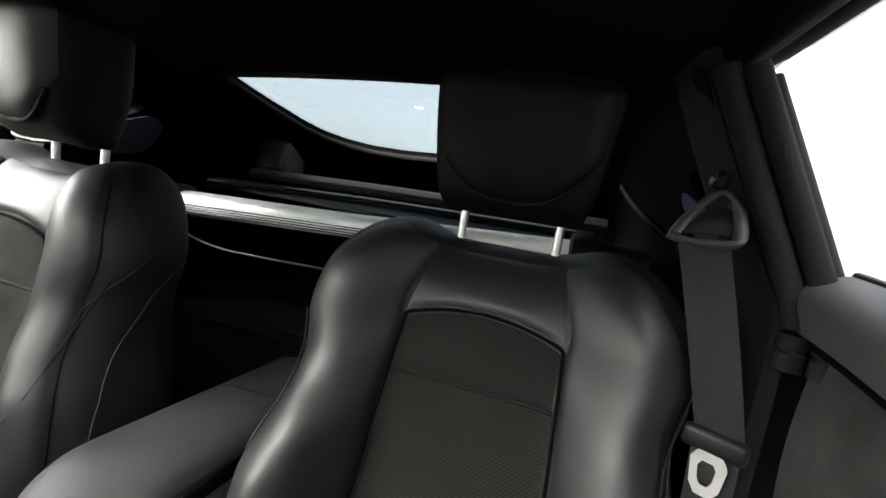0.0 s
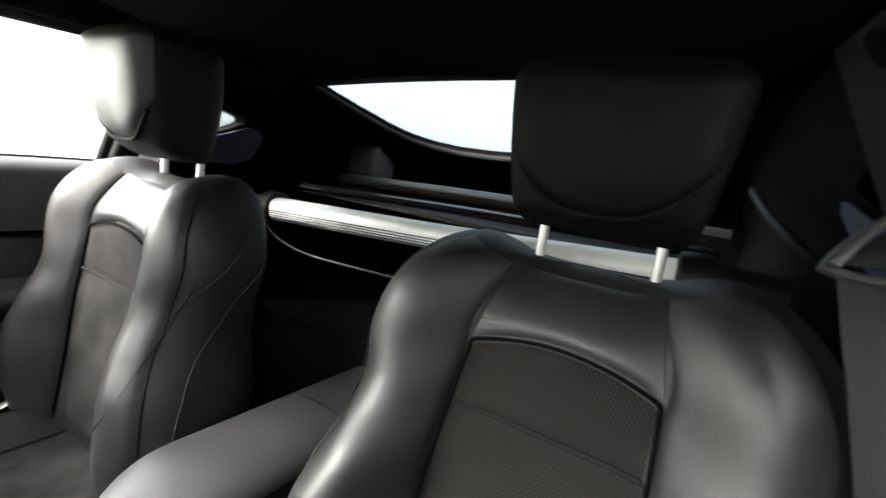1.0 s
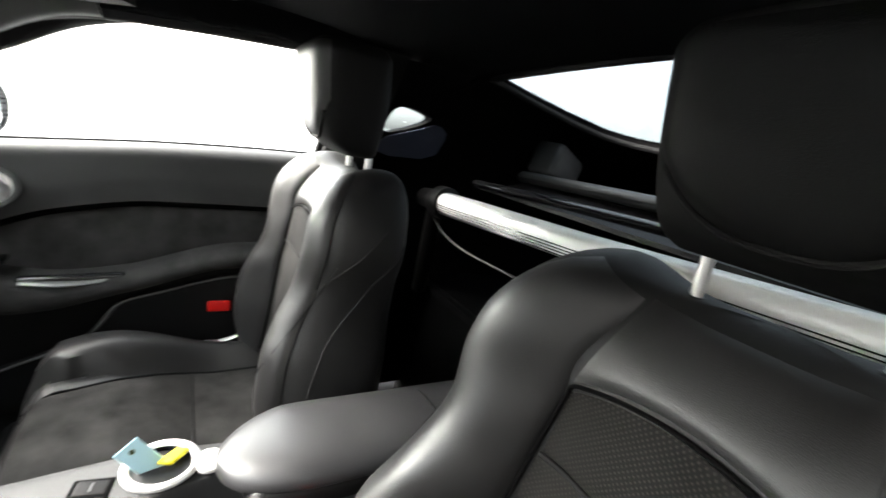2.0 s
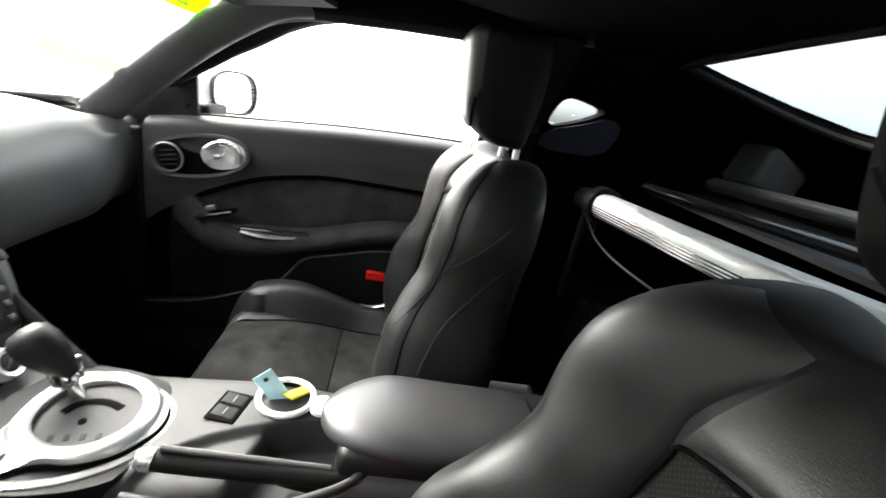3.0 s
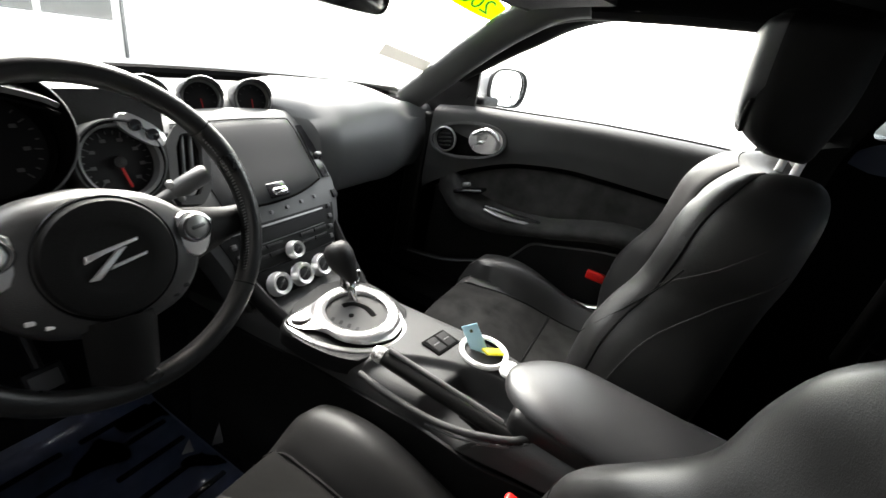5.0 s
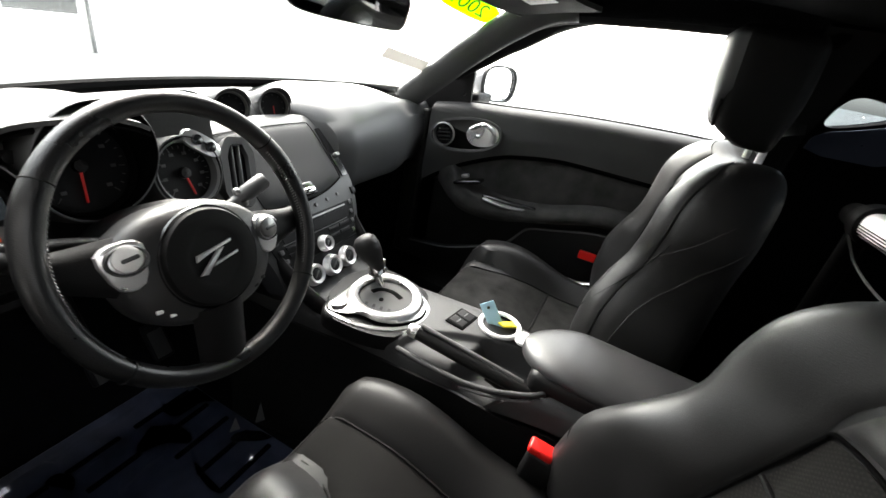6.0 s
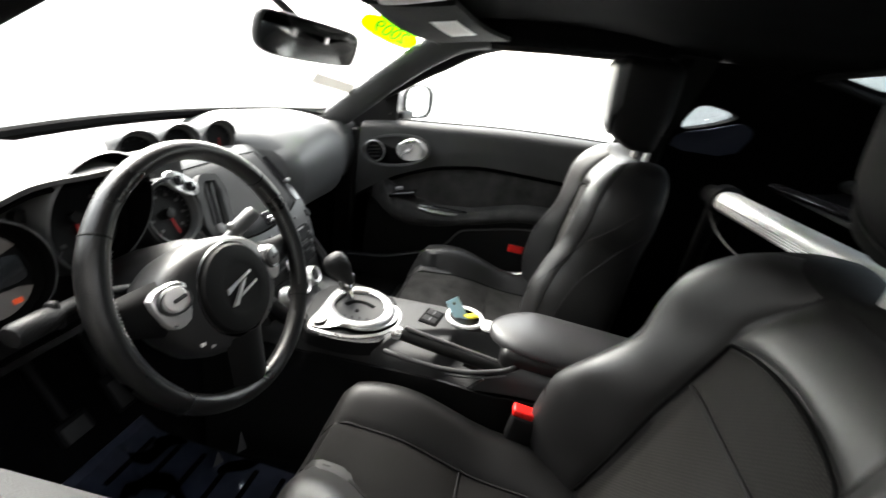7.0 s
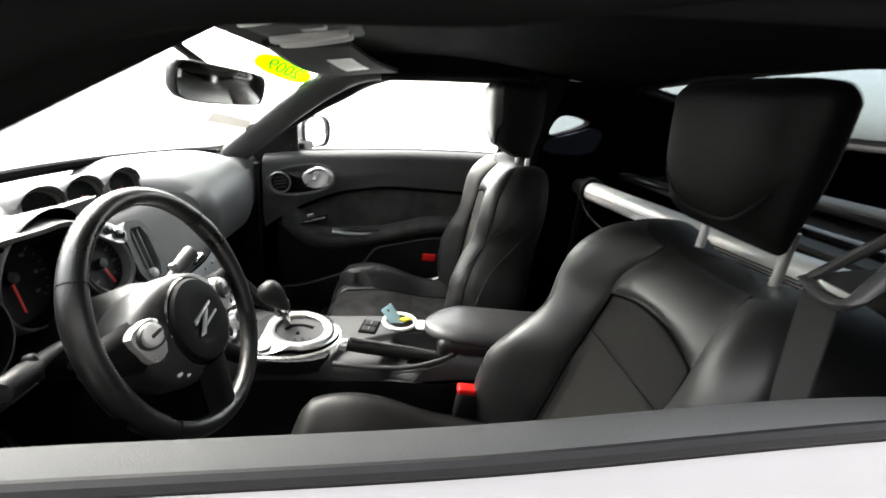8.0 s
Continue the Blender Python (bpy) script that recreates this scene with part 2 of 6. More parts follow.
SUEDE = material("suede", (0.030, 0.0295, 0.0290), 0.95, grain=0.6, grain_scale=700, vary=0.45, vary_scale=16, spec=0.15, sheen=0.03)
MESH_CLOTH = dotted("mesh_cloth", (0.0026, 0.0024, 0.0021), (0.0190, 0.0172, 0.0148), 0.0044)
# Darker copy for the cushion: the shade over it is put into the colour
MESH_CLOTH_FLAT = dotted("mesh_cloth_flat", (0.0022, 0.0021, 0.0020), (0.0065, 0.0060, 0.0055), 0.0036, flat=True)
SEAM = material("seam_thread", (0.014, 0.014, 0.014), 0.8)
THREAD = material("thread", (0.005, 0.005, 0.005), 0.85, spec=0.2)
DASH = material("dash_plastic", (0.060, 0.0612, 0.0612), 0.50, grain=0.15, grain_scale=800, vary=0.12, cells=True, spec=0.45)
DOOR_TRIM = material("door_plastic", (0.050, 0.051, 0.051), 0.62, grain=0.15, grain_scale=800, vary=0.12, cells=True, spec=0.2)
PLASTIC = material("plastic", (0.0050, 0.0050, 0.0052), 0.48, grain=0.25, grain_scale=500, vary=0.15, cells=True, spec=0.3)
GLOSS_BLACK = material("gloss_black", (0.010, 0.010, 0.011), 0.16, vary=0.1)
GREY_PLASTIC = material("grey_plastic", (0.085, 0.087, 0.088), 0.42, grain=0.2, grain_scale=600, vary=0.08, spec=0.4)
GREY_DARK = material("stack_plastic", (0.045, 0.046, 0.046), 0.42, grain=0.12, grain_scale=800, vary=0.08, spec=0.4)
SILVER = material("silver_paint", (0.25, 0.25, 0.245), 0.40, metal=0.7, grain=0.08, grain_scale=900, vary=0.10)
GATE = material("gate_plate", (0.055, 0.055, 0.055), 0.7, vary=0.1, spec=0.2)
BRUSHED = material("brushed_aluminium", (0.92, 0.92, 0.91), 0.42, metal=0.25, vary=0.04, vary_scale=20)
CHROME = material("chrome", (0.80, 0.80, 0.79), 0.12, metal=1.0, vary=0.03)
CLOTH = material("headliner_cloth", (0.0028, 0.0028, 0.0030), 0.95, grain=0.6, grain_scale=800, vary=0.15, spec=0.06)
CARPET = material("carpet", (0.0045, 0.0048, 0.0055), 1.0, grain=1.0, grain_scale=500, vary=0.4, vary_scale=30, spec=0.1)
MAT_RUBBER = material("floor_mat", (0.050, 0.060, 0.095), 0.36, grain=1.0, grain_scale=38, vary=0.4, vary_scale=20)
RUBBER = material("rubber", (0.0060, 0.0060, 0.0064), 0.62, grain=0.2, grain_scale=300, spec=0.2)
WEBBING = material("belt_webbing", (0.014, 0.0145, 0.0152), 0.75, grain=0.8, grain_scale=900, vary=0.12, spec=0.25)
TRIM_GREY = material("pillar_trim", (0.0080, 0.0076, 0.0076), 0.75, grain=0.4, grain_scale=600, vary=0.15, spec=0.2)
PAINT = material("silver_car_paint", (0.27, 0.268, 0.275), 0.32, metal=0.35, vary=0.04)
RED = material("red_plastic", (0.62, 0.012, 0.010), 0.30, vary=0.1)
GREY_LENS = material("lamp_lens", (0.60, 0.59, 0.57), 0.35, vary=0.05)
NAVY = material("navy_plastic", (0.055, 0.065, 0.100), 0.5, vary=0.15)
SATIN = material("satin_silver", (0.60, 0.595, 0.59), 0.30, metal=0.85, grain=0.06, grain_scale=900, vary=0.08)
PALE_SILVER = material("pale_silver", (0.80, 0.79, 0.78), 0.30, metal=0.75, vary=0.06)
CONSOLE = material("console_plastic", (0.042, 0.0425, 0.043), 0.60, grain=0.3, grain_scale=700, vary=0.10, cells=True, spec=0.25)
HUB = material("hub_plastic", (0.021, 0.021, 0.021), 0.42, grain=0.2, grain_scale=800, vary=0.10, cells=True)
LID = material("lid_plastic", (0.017, 0.0178, 0.0186), 0.6, grain=0.1, grain_scale=800, vary=0.08, spec=0.12)
SUEDE_SEAT = material("seat_suede", (0.0170, 0.0166, 0.0162), 0.92, grain=0.6, grain_scale=700, vary=0.6, vary_scale=16, spec=0.10, sheen=0.005)
RIM = material("wheel_leather", (0.0065, 0.0065, 0.0065), 0.33, grain=0.2, grain_scale=700, vary=0.2, vary_scale=12, cells=True, wear=0.07, spec=0.42)
WHITE = material("white_plastic", (0.72, 0.71, 0.69), 0.4, vary=0.04)
BLUE_TAG = material("pale_blue_tag", (0.50, 0.80, 0.92), 0.4, vary=0.04)
YELLOW = material("yellow_tag", (0.80, 0.66, 0.02), 0.4, vary=0.04)
LIME = film("lime_sticker", (0.42, 0.80, 0.02))
INK = material("ink", (0.03, 0.05, 0.02), 0.6)
PAPER = film("printed_label", (0.34, 0.335, 0.32), 0.6)
PAPER_GREY = material("dial_scale", (0.16, 0.15, 0.14), 0.6, vary=0.05)
DIAL = material("dial_face", (0.004, 0.004, 0.0045), 0.6, vary=0.1, spec=0.2)
DIAL_MARK = material("dial_mark", (0.060, 0.060, 0.060), 0.5)
NEEDLE = glow("needle", (0.30, 0.010, 0.008), 0.02)
ORANGE = glow("orange_display", (0.40, 0.05, 0.015), 0.06)
CLEAR = glass("clear_glass", (0.96, 0.98, 0.97), 0.25)
FILM = glass("clear_film", (0.97, 0.97, 0.98), 1.0)
TINTED = glass("tinted_glass", (0.325, 0.352, 0.362), 0.3)
MIRROR = material("mirror_glass", (0.82, 0.84, 0.84), 0.02, metal=1.0, vary=0.0)
MIRROR.node_tree.nodes["Principled BSDF"].inputs["Roughness"].default_value = 0.02
ASPHALT = material("pale_concrete", (0.34, 0.336, 0.325), 0.9, grain=1.0, grain_scale=120, vary=0.25, vary_scale=1.5)
WALL_PAINT = material("pale_render", (0.72, 0.71, 0.68), 0.85, grain=0.4, grain_scale=30, vary=0.08, vary_scale=0.8)

WALL_GREY = material("grey_render", (0.12, 0.12, 0.118), 0.9, grain=0.4, grain_scale=30, vary=0.08, vary_scale=0.8)


# ---- ground and distance ----
bm = bmesh.new()
bmesh.ops.create_grid(bm, x_segments=8, y_segments=8, size=400)
part("ground", bm, ASPHALT)
tagged(bpy.data.objects["ground"], "pale concrete yard outside the car", "ground", kind="structure")

# pale building across the yard
house = thing("building", "pale rendered building with a grey window and a downpipe", "building", at=(0, 7.0, 0))
part("wall", box(-9, 9, 0.0, 0.25, 0, 2.75), WALL_PAINT, house, "pale rendered wall")
part("roof", box(-9.2, 9.2, -0.3, 0.4, 2.75, 2.9), GREY_PLASTIC, house, "grey eaves", bevel=0.02)
pane = part("window", box(1.15, 2.94, -0.03, 0.0, 0.46, 2.3), GREY_DARK, house, "grey window", bevel=0.01)
part("sill", box(1.08, 2.99, -0.05, 0.0, 0.40, 0.457), WALL_PAINT, pane, bevel=0.01)
part("mullion", box(2.09, 2.16, -0.045, -0.028, 0.46, 2.3), WALL_PAINT, pane, bevel=0.01)
part("downpipe", tube([(3.05, -0.05, 2.74), (3.05, -0.05, 0.0)], 0.024, 12), DASH, house, "dark grey downpipe")
for z in (0.20, 0.62, 1.04, 1.46, 1.88, 2.3):
    part("board_joint", box(-9, 9, -0.012, -0.001, z, z + 0.012), WALL_PAINT, house)

# plain wall added along the driver's side to block light from there
tagged(part("wall_blocker", box(-2.9, -2.7, -9, 6.6, 0, 4.2), WALL_GREY), "plain grey wall added beside the car to block light", "wall", kind="structure")

# ---- car floor, tunnel and bulkhead ----
def floor_sheet(s, t):
    x = lerp(-0.74, 0.74, s)
    y = lerp(-0.62, 1.05, t)
    z = 0.26 + 0.42 * smooth(0.72, 1.05, y) + 0.012 * smooth(0.62, 0.74, abs(x))
    return x, y, z


tagged(part("floor", sheet(floor_sheet, 30, 40, 0.02), CARPET), "black carpeted car floor that rises to the footwell", "floor", kind="structure")


def side_sheet(side):
    """The lower inner side of the body below the door, with its sill."""
    return lambda s, t: (side * (0.745 - 0.05 * (1 - t) ** 2), lerp(-0.40, 1.05, 1 - s if side > 0 else s), lerp(0.25, 0.36, t))


for side, n in ((1, 1), (-1, 2)):
    tagged(part("baseboard", sheet(side_sheet(side), 12, 4, 0.01), PLASTIC, bevel=0.004), "black plastic door sill trim", "sill", kind="structure")
for side in (1, -1):
    kick = part("wall_kick", sheet(lambda s, t: (side * 0.735, lerp(1.06, 0.58, s if side > 0 else 1 - s), lerp(0.25, 0.90, t)), 6, 6, 0.02), CARPET)
    tagged(kick, "dark carpeted side of the footwell", "footwell side", kind="structure")
tagged(part("wall_front", box(-0.76, 0.76, 1.05, 1.07, 0.2, 0.90), CARPET), "dark firewall under the dashboard", "wall", kind="structure")


# ---- roof, rails and pillars ----
def roof_z(x, y):
    return 1.346 - 0.07 * x * x - 0.12 * x * x * smooth(0.2, 0.5, y) - 0.10 * max(0.0, y - 0.15) ** 2 + 0.03 * math.exp(-((y + 0.1) / 0.35) ** 2)


def roof_front(x):
    return 0.585 - 0.42 * x * x


def headliner(s, t):
    x = lerp(-0.64, 0.64, s)
    y = lerp(-0.605, roof_front(x), t)
    return x, y, roof_z(x, y)


tagged(part("ceiling", sheet(lambda s, t: headliner(1 - s, t), 28, 36, 0.012), CLOTH), "black cloth headliner of the car roof", "headliner", kind="structure")


def roof_skin(s, t):
    x = lerp(-0.668, 0.668, s)
    y = lerp(-0.72, roof_front(x) + 0.03, t)
    return x, y, roof_z(x, y) + 0.045 - (0.045 if x > 0 else 0.010) * smooth(0.54, 0.668, abs(x))


tagged(part("roof", sheet(roof_skin, 28, 30, 0.01), PAINT), "silver painted outer roof skin", "roof", kind="structure")


def rail_points(side):
    """The line of the windscreen pillar and the roof rail above the door."""
    return [(side * 0.680, 0.800, 0.935), (side * 0.664, 0.660, 1.035), (side * 0.645, 0.530, 1.130), (side * 0.622, 0.400, 1.215),
            (side * 0.606, 0.270, 1.275), (side * 0.600, 0.080, 1.300), (side * 0.600, -0.150, 1.318), (side * 0.605, -0.400, 1.338)]


def rail(side, shift, w, h, k0=0.0, k1=1.0, n=48):
    """A flat padded bar along the pillar and rail line, shifted along (x, y, z)."""
    pts = rail_points(side)
    loops = []
    for i in range(n + 1):
        k = lerp(k0, k1, i / n)
        p = spline(pts, k)
        d = (spline(pts, min(k + 0.01, 1)) - spline(pts, max(k - 0.01, 0))).normalized()
        out = Vector((side * 0.85, 0.15, 0.5)).normalized()
        over = d.cross(out).normalized()
        out = over.cross(d).normalized()
        p = p + Vector(shift(k) if callable(shift) else shift)
        loops.append([p + over * w * math.copysign(abs(math.cos(a)) ** 0.7, math.cos(a)) + out * h * math.copysign(abs(math.sin(a)) ** 0.7, math.sin(a))
                      for a in (j * math.tau / 20 for j in range(20))])
    return rings(loops)


# straight black cover along the driver's windscreen pillar, shade put into its colour
cover_line = [Vector((-0.559 - 0.22 * (y - 0.2), y, 1.272 - 0.633 * (y - 0.2))) + Vector((0.0, 0.0215, 0.0300)) for y in [lerp(0.12, 0.70, i / 12) for i in range(13)]]
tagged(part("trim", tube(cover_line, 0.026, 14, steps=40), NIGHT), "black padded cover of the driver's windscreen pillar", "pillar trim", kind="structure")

for side, n in ((1, 1), (-1, 2)):
    shift = (lambda k: (0, 0.018 - curve_value([(0, 0.100), (0.143, 0.073), (0.286, 0.053), (0.43, 0.040), (0.62, 0.020)], k), 0.012)) if side > 0 else (0, 0.018, 0.012)
    tagged(part("trim", rail(side, shift, 0.042 if side > 0 else 0.034, 0.022 if side > 0 else 0.012, 0.0, 0.62), DASH), "dark grey grained plastic trim of the windscreen pillar", "pillar trim", kind="structure")
    # Driver's side seals in near-black rubber: shade there is put into the colour
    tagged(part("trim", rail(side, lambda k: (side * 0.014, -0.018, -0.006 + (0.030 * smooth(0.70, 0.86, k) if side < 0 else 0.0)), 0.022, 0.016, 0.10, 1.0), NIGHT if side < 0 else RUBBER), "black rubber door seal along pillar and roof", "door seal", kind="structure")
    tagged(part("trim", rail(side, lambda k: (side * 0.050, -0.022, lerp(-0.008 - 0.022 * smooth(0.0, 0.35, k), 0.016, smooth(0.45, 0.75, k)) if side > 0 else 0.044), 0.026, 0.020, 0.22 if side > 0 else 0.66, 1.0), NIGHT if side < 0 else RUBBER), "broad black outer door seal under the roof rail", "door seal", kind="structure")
    tagged(part("trim", rail(side, lambda k: (side * 0.078, 0.0, 0.026 if side > 0 else 0.056 + 0.014 * smooth(0.62, 0.82, k)), 0.030, 0.020, 0.30 if side > 0 else 0.0, 1.0), PAINT), "silver painted roof rail beside the door opening", "roof rail", kind="structure")
    tagged(part("trim", rail(side, (-side * 0.015, 0.0, 0.022), 0.040, 0.014, 0.52, 1.0), CLOTH), "black cloth edge of the headliner over the door", "headliner edge", kind="structure")


def quarter_x(y, z):
    """How far the inner side of the body behind the door stands from the middle."""
    return 0.705 - 0.16 * smooth(1.02, 1.36, z) ** 1.2 - 0.10 * smooth(-0.5, -1.6, y) - 0.02 * smooth(0.9, 0.4, z)


def holed(inner, outer, place, thick, steps=6):
    """A panel between a hole's outline and its own outline, in (y, z), set in space by place."""
    bm = bmesh.new()
    n = len(inner)
    layers = []
    for back in (0.0, thick):
        grid = []
        for j in range(steps + 1):
            row = []
            for (y0, z0), (y1, z1) in zip(inner, outer):
                k = j / steps
                row.append(bm.verts.new(place(lerp(y0, y1, k), lerp(z0, z1, k), back)))
            grid.append(row)
        layers.append(grid)
    a, b = layers
    for j in range(steps):
        for i in range(n):
            i2 = (i + 1) % n
            bm.faces.new((a[j][i], a[j][i2], a[j + 1][i2], a[j + 1][i]))
            bm.faces.new((b[j][i], b[j + 1][i], b[j + 1][i2], b[j][i2]))
    for j in (0, steps):
        for i in range(n):
            i2 = (i + 1) % n
            bm.faces.new((a[j][i], b[j][i], b[j][i2], a[j][i2]))
    return bm


def ring_of(points, n):
    """n even points along a closed polyline, smoothed."""
    pts = [Vector((p[0], p[1], 0)) for p in points]
    m = len(pts)
    dense = []
    for i in range(m):
        a, b = pts[i], pts[(i + 1) % m]
        for q in range(16):
            dense.append(a.lerp(b, q / 16))
    lens = [0.0]
    for a, b in zip(dense, dense[1:] + dense[:1]):
        lens.append(lens[-1] + (b - a).length)
    out = []
    k = 0
    for i in range(n):
        want = lens[-1] * i / n
        while lens[k + 1] < want:
            k += 1
        f = (want - lens[k]) / max(1e-9, lens[k + 1] - lens[k])
        p = dense[k].lerp(dense[(k + 1) % len(dense)], f)
        out.append((p.x, p.y))
    return out


def rounded(points, rounds=2):
    """Cuts the corners of a closed outline."""
    for _ in range(rounds):
        nxt = []
        for a, b in zip(points, points[1:] + points[:1]):
            nxt.append((lerp(a[0], b[0], 0.22), lerp(a[1], b[1], 0.22)))
            nxt.append((lerp(a[0], b[0], 0.78), lerp(a[1], b[1], 0.78)))
        points = nxt
    return points


QUARTER_WINDOW = rounded([(-0.404, 1.134), (-0.412, 1.208), (-0.450, 1.222), (-0.552, 1.206), (-0.500, 1.170)], 2)
QN = 48


def toward(inner, outer_points, centre):
    """For every point of inner the point of the outer outline that lies in the same direction from centre."""
    out = []
    m = len(outer_points)
    for y, z in inner:
        dy, dz = y - centre[0], z - centre[1]
        best = None
        for i in range(m):
            (ay, az), (by, bz) = outer_points[i], outer_points[(i + 1) % m]
            ey, ez = by - ay, bz - az
            det = dy * -ez + ey * dz
            if abs(det) < 1e-12:
                continue
            ry, rz = ay - centre[0], az - centre[1]
            k = (ry * -ez + ey * rz) / det
            u = (dy * rz - dz * ry) / det
            if k > 0 and -1e-6 <= u <= 1 + 1e-6 and (best is None or k > best):
                best = k
        out.append((centre[0] + dy * best, centre[1] + dz * best))
    return out


QUARTER_HOLE = ring_of(QUARTER_WINDOW, QN)
QUARTER_OUT = toward(QUARTER_HOLE, [(-0.30, 0.30), (-0.30, 1.32), (-0.66, 1.34), (-1.75, 1.20), (-1.75, 0.30)], (-0.475, 1.18))
for side, n in ((1, 1), (-1, 2)):
    wall = part(f"wall_{'right' if side > 0 else 'left'}", holed(QUARTER_HOLE, QUARTER_OUT, lambda y, z, b: (side * (quarter_x(y, z) + b), y, z), 0.05, 10), CLOTH)
    tagged(wall, "black plastic side trim behind the door with a small window", "side trim", kind="structure")
    pane = part(f"window_{2 + n}", holed(ring_of(QUARTER_WINDOW, QN), [(lerp(y, -0.475, 0.97), lerp(z, 1.18, 0.97)) for y, z in QUARTER_HOLE],
                lambda y, z, b: (side * (quarter_x(y, z) + 0.03 + b), y, z), 0.004, 2), TINTED)
    pane.visible_shadow = False
    tagged(pane, "small tinted quarter window behind the door", "window", kind="structure")
    low = rounded([(-0.402, 1.076), (-0.402, 1.127), (-0.500, 1.163), (-0.555, 1.192), (-0.606, 1.165), (-0.590, 1.084)], 1)
    tagged(part("trim", holed(ring_of(low, QN), [(lerp(y, -0.50, 0.97), lerp(z, 1.122, 0.97)) for y, z in ring_of(low, QN)], lambda y, z, b: (side * (quarter_x(y, z) - 0.016 + b), y, z), 0.004, 3), NAVY), "navy blue panel below the quarter window", "side trim", kind="structure")


# ---- rear hatch with its glass ----
def hatch_z(x, y):
    return 1.354 - 0.016 * x / 0.46 + 0.19 * (y + 0.62) - 0.06 * (y + 0.62) ** 2 - 0.05 * x * x


HATCH_SIDE = [(0.478, -0.612), (0.476, -0.72), (0.468, -0.81), (0.448, -0.93), (0.415, -1.01), (0.36, -1.07), (0.28, -1.115), (0.16, -1.14)]
HATCH_GLASS = HATCH_SIDE + [(-x, y) for x, y in HATCH_SIDE[::-1]]
HATCH_HOLE = ring_of(HATCH_GLASS, 96)
HATCH_OUT = toward(HATCH_HOLE, [(-0.60, -0.590), (0.60, -0.590), (0.62, -1.75), (-0.62, -1.75)], (0.0, -0.80))
hatch = part("wall_rear", holed(HATCH_HOLE, HATCH_OUT, lambda x, y, b: (x, y, hatch_z(x, y) + b - 0.05 * smooth(0.45, 0.62, abs(x)) - 0.5 * smooth(-1.25, -1.75, y)), 0.02, 8), CLOTH)
tagged(hatch, "black plastic inner lining of the rear hatch", "hatch", kind="structure")
glass_rear = part("window_2", holed(HATCH_HOLE, [(lerp(x, 0, 0.97), lerp(y, -0.80, 0.97)) for x, y in HATCH_HOLE], lambda x, y, b: (x, y, hatch_z(x, y) + 0.014 + b), 0.004, 2), TINTED)
glass_rear.visible_shadow = False
tagged(glass_rear, "tinted sloping glass of the rear hatch", "rear window", kind="structure")
seal = [Vector((x, y, hatch_z(x, y) - 0.004)) for x, y in HATCH_HOLE]
tagged(part("trim", tube(seal, 0.009, 8, closed=True), RUBBER), "black rubber seal round the hatch glass", "window seal", kind="structure")

# cargo floor and its upright behind the seats
tagged(part("floor_rear", sheet(lambda s, t: (lerp(-0.68, 0.68, s), lerp(-1.75, -0.60, t), 0.70 + 0.01 * math.sin(9 * t)), 10, 12, 0.02), CARPET), "black carpeted cargo floor", "cargo floor", kind="structure")
tagged(part("wall_bulkhead", sheet(lambda s, t: (lerp(0.70, -0.70, s), -0.60 - 0.02 * t, lerp(0.25, 0.71, t)), 6, 6, 0.02), CARPET), "black carpeted bulkhead behind the seats", "bulkhead", kind="structure")
tagged(part("wall_tail", box(-0.70, 0.70, -1.78, -1.75, 0.6, 0.95), PLASTIC), "black plastic rear panel of the cargo bay", "rear panel", kind="structure")


# ---- windscreen ----
def cowl_y(x):
    return 0.915 - 0.42 * x * x


def screen(s, t):
    x = lerp(-0.70, 0.70, s) * lerp(1.0, 0.90, t)
    y0, y1 = cowl_y(x) + 0.06 - 0.12 * x * x, roof_front(x) + 0.03
    y = lerp(y0, y1, t)
    z0, z1 = 0.955, roof_z(x, roof_front(x)) + 0.012
    return x, y, lerp(z0, z1, t) + 0.05 * t * (1 - t)


front_glass = part("window_1", sheet(screen, 24, 12, 0.004), CLEAR)
front_glass.visible_shadow = False
tagged(front_glass, "large sloping windscreen", "windscreen", kind="structure")


def on_screen(x, t, off=0.0):
    """A place on the inner face of the windscreen."""
    s = 0.5 + x / (1.40 * lerp(1.0, 0.90, t))
    p = Vector(screen(s, t))
    a = Vector(screen(s + 0.01, t)) - Vector(screen(s - 0.01, t))
    b = Vector(screen(s, t + 0.01)) - Vector(screen(s, t - 0.01))
    n = b.cross(a).normalized()
    return p - n * (0.006 + off), -n, b.normalized()


# Panels added to stop light leaking in between dashboard and door
for side in (1, -1):
    tagged(part("trim", sheet(lambda s, t: (side * 0.757, lerp(0.52, 0.86, s if side > 0 else 1 - s), lerp(0.86, lerp(1.03, 0.955, s if side > 0 else 1 - s), t)), 6, 4, 0.008), PLASTIC), "black panel added against light leaks between dashboard and mirror", "cover", kind="structure")


# ---- doors ----
BELT = [(-0.42, 1.052), (-0.20, 1.046), (0.09, 1.028), (0.35, 1.000), (0.51, 0.982), (0.66, 0.955)]
BELT_DRIVER = [(-0.42, 1.110), (-0.20, 1.090), (0.06, 1.051), (0.29, 1.026), (0.51, 1.000), (0.66, 0.972)]
ARC = [(-0.42, 0.892), (-0.14, 0.888), (0.116, 0.884), (0.30, 0.855), (0.457, 0.790), (0.58, 0.708), (0.66, 0.64)]
REST = [(-0.42, 0.775), (-0.04, 0.755), (0.18, 0.695), (0.335, 0.668), (0.44, 0.672), (0.50, 0.688), (0.66, 0.71)]
ARC_DRIVER = [(-0.42, 1.030), (-0.20, 1.012), (0.06, 0.965), (0.30, 0.905), (0.457, 0.800), (0.58, 0.708), (0.66, 0.64)]
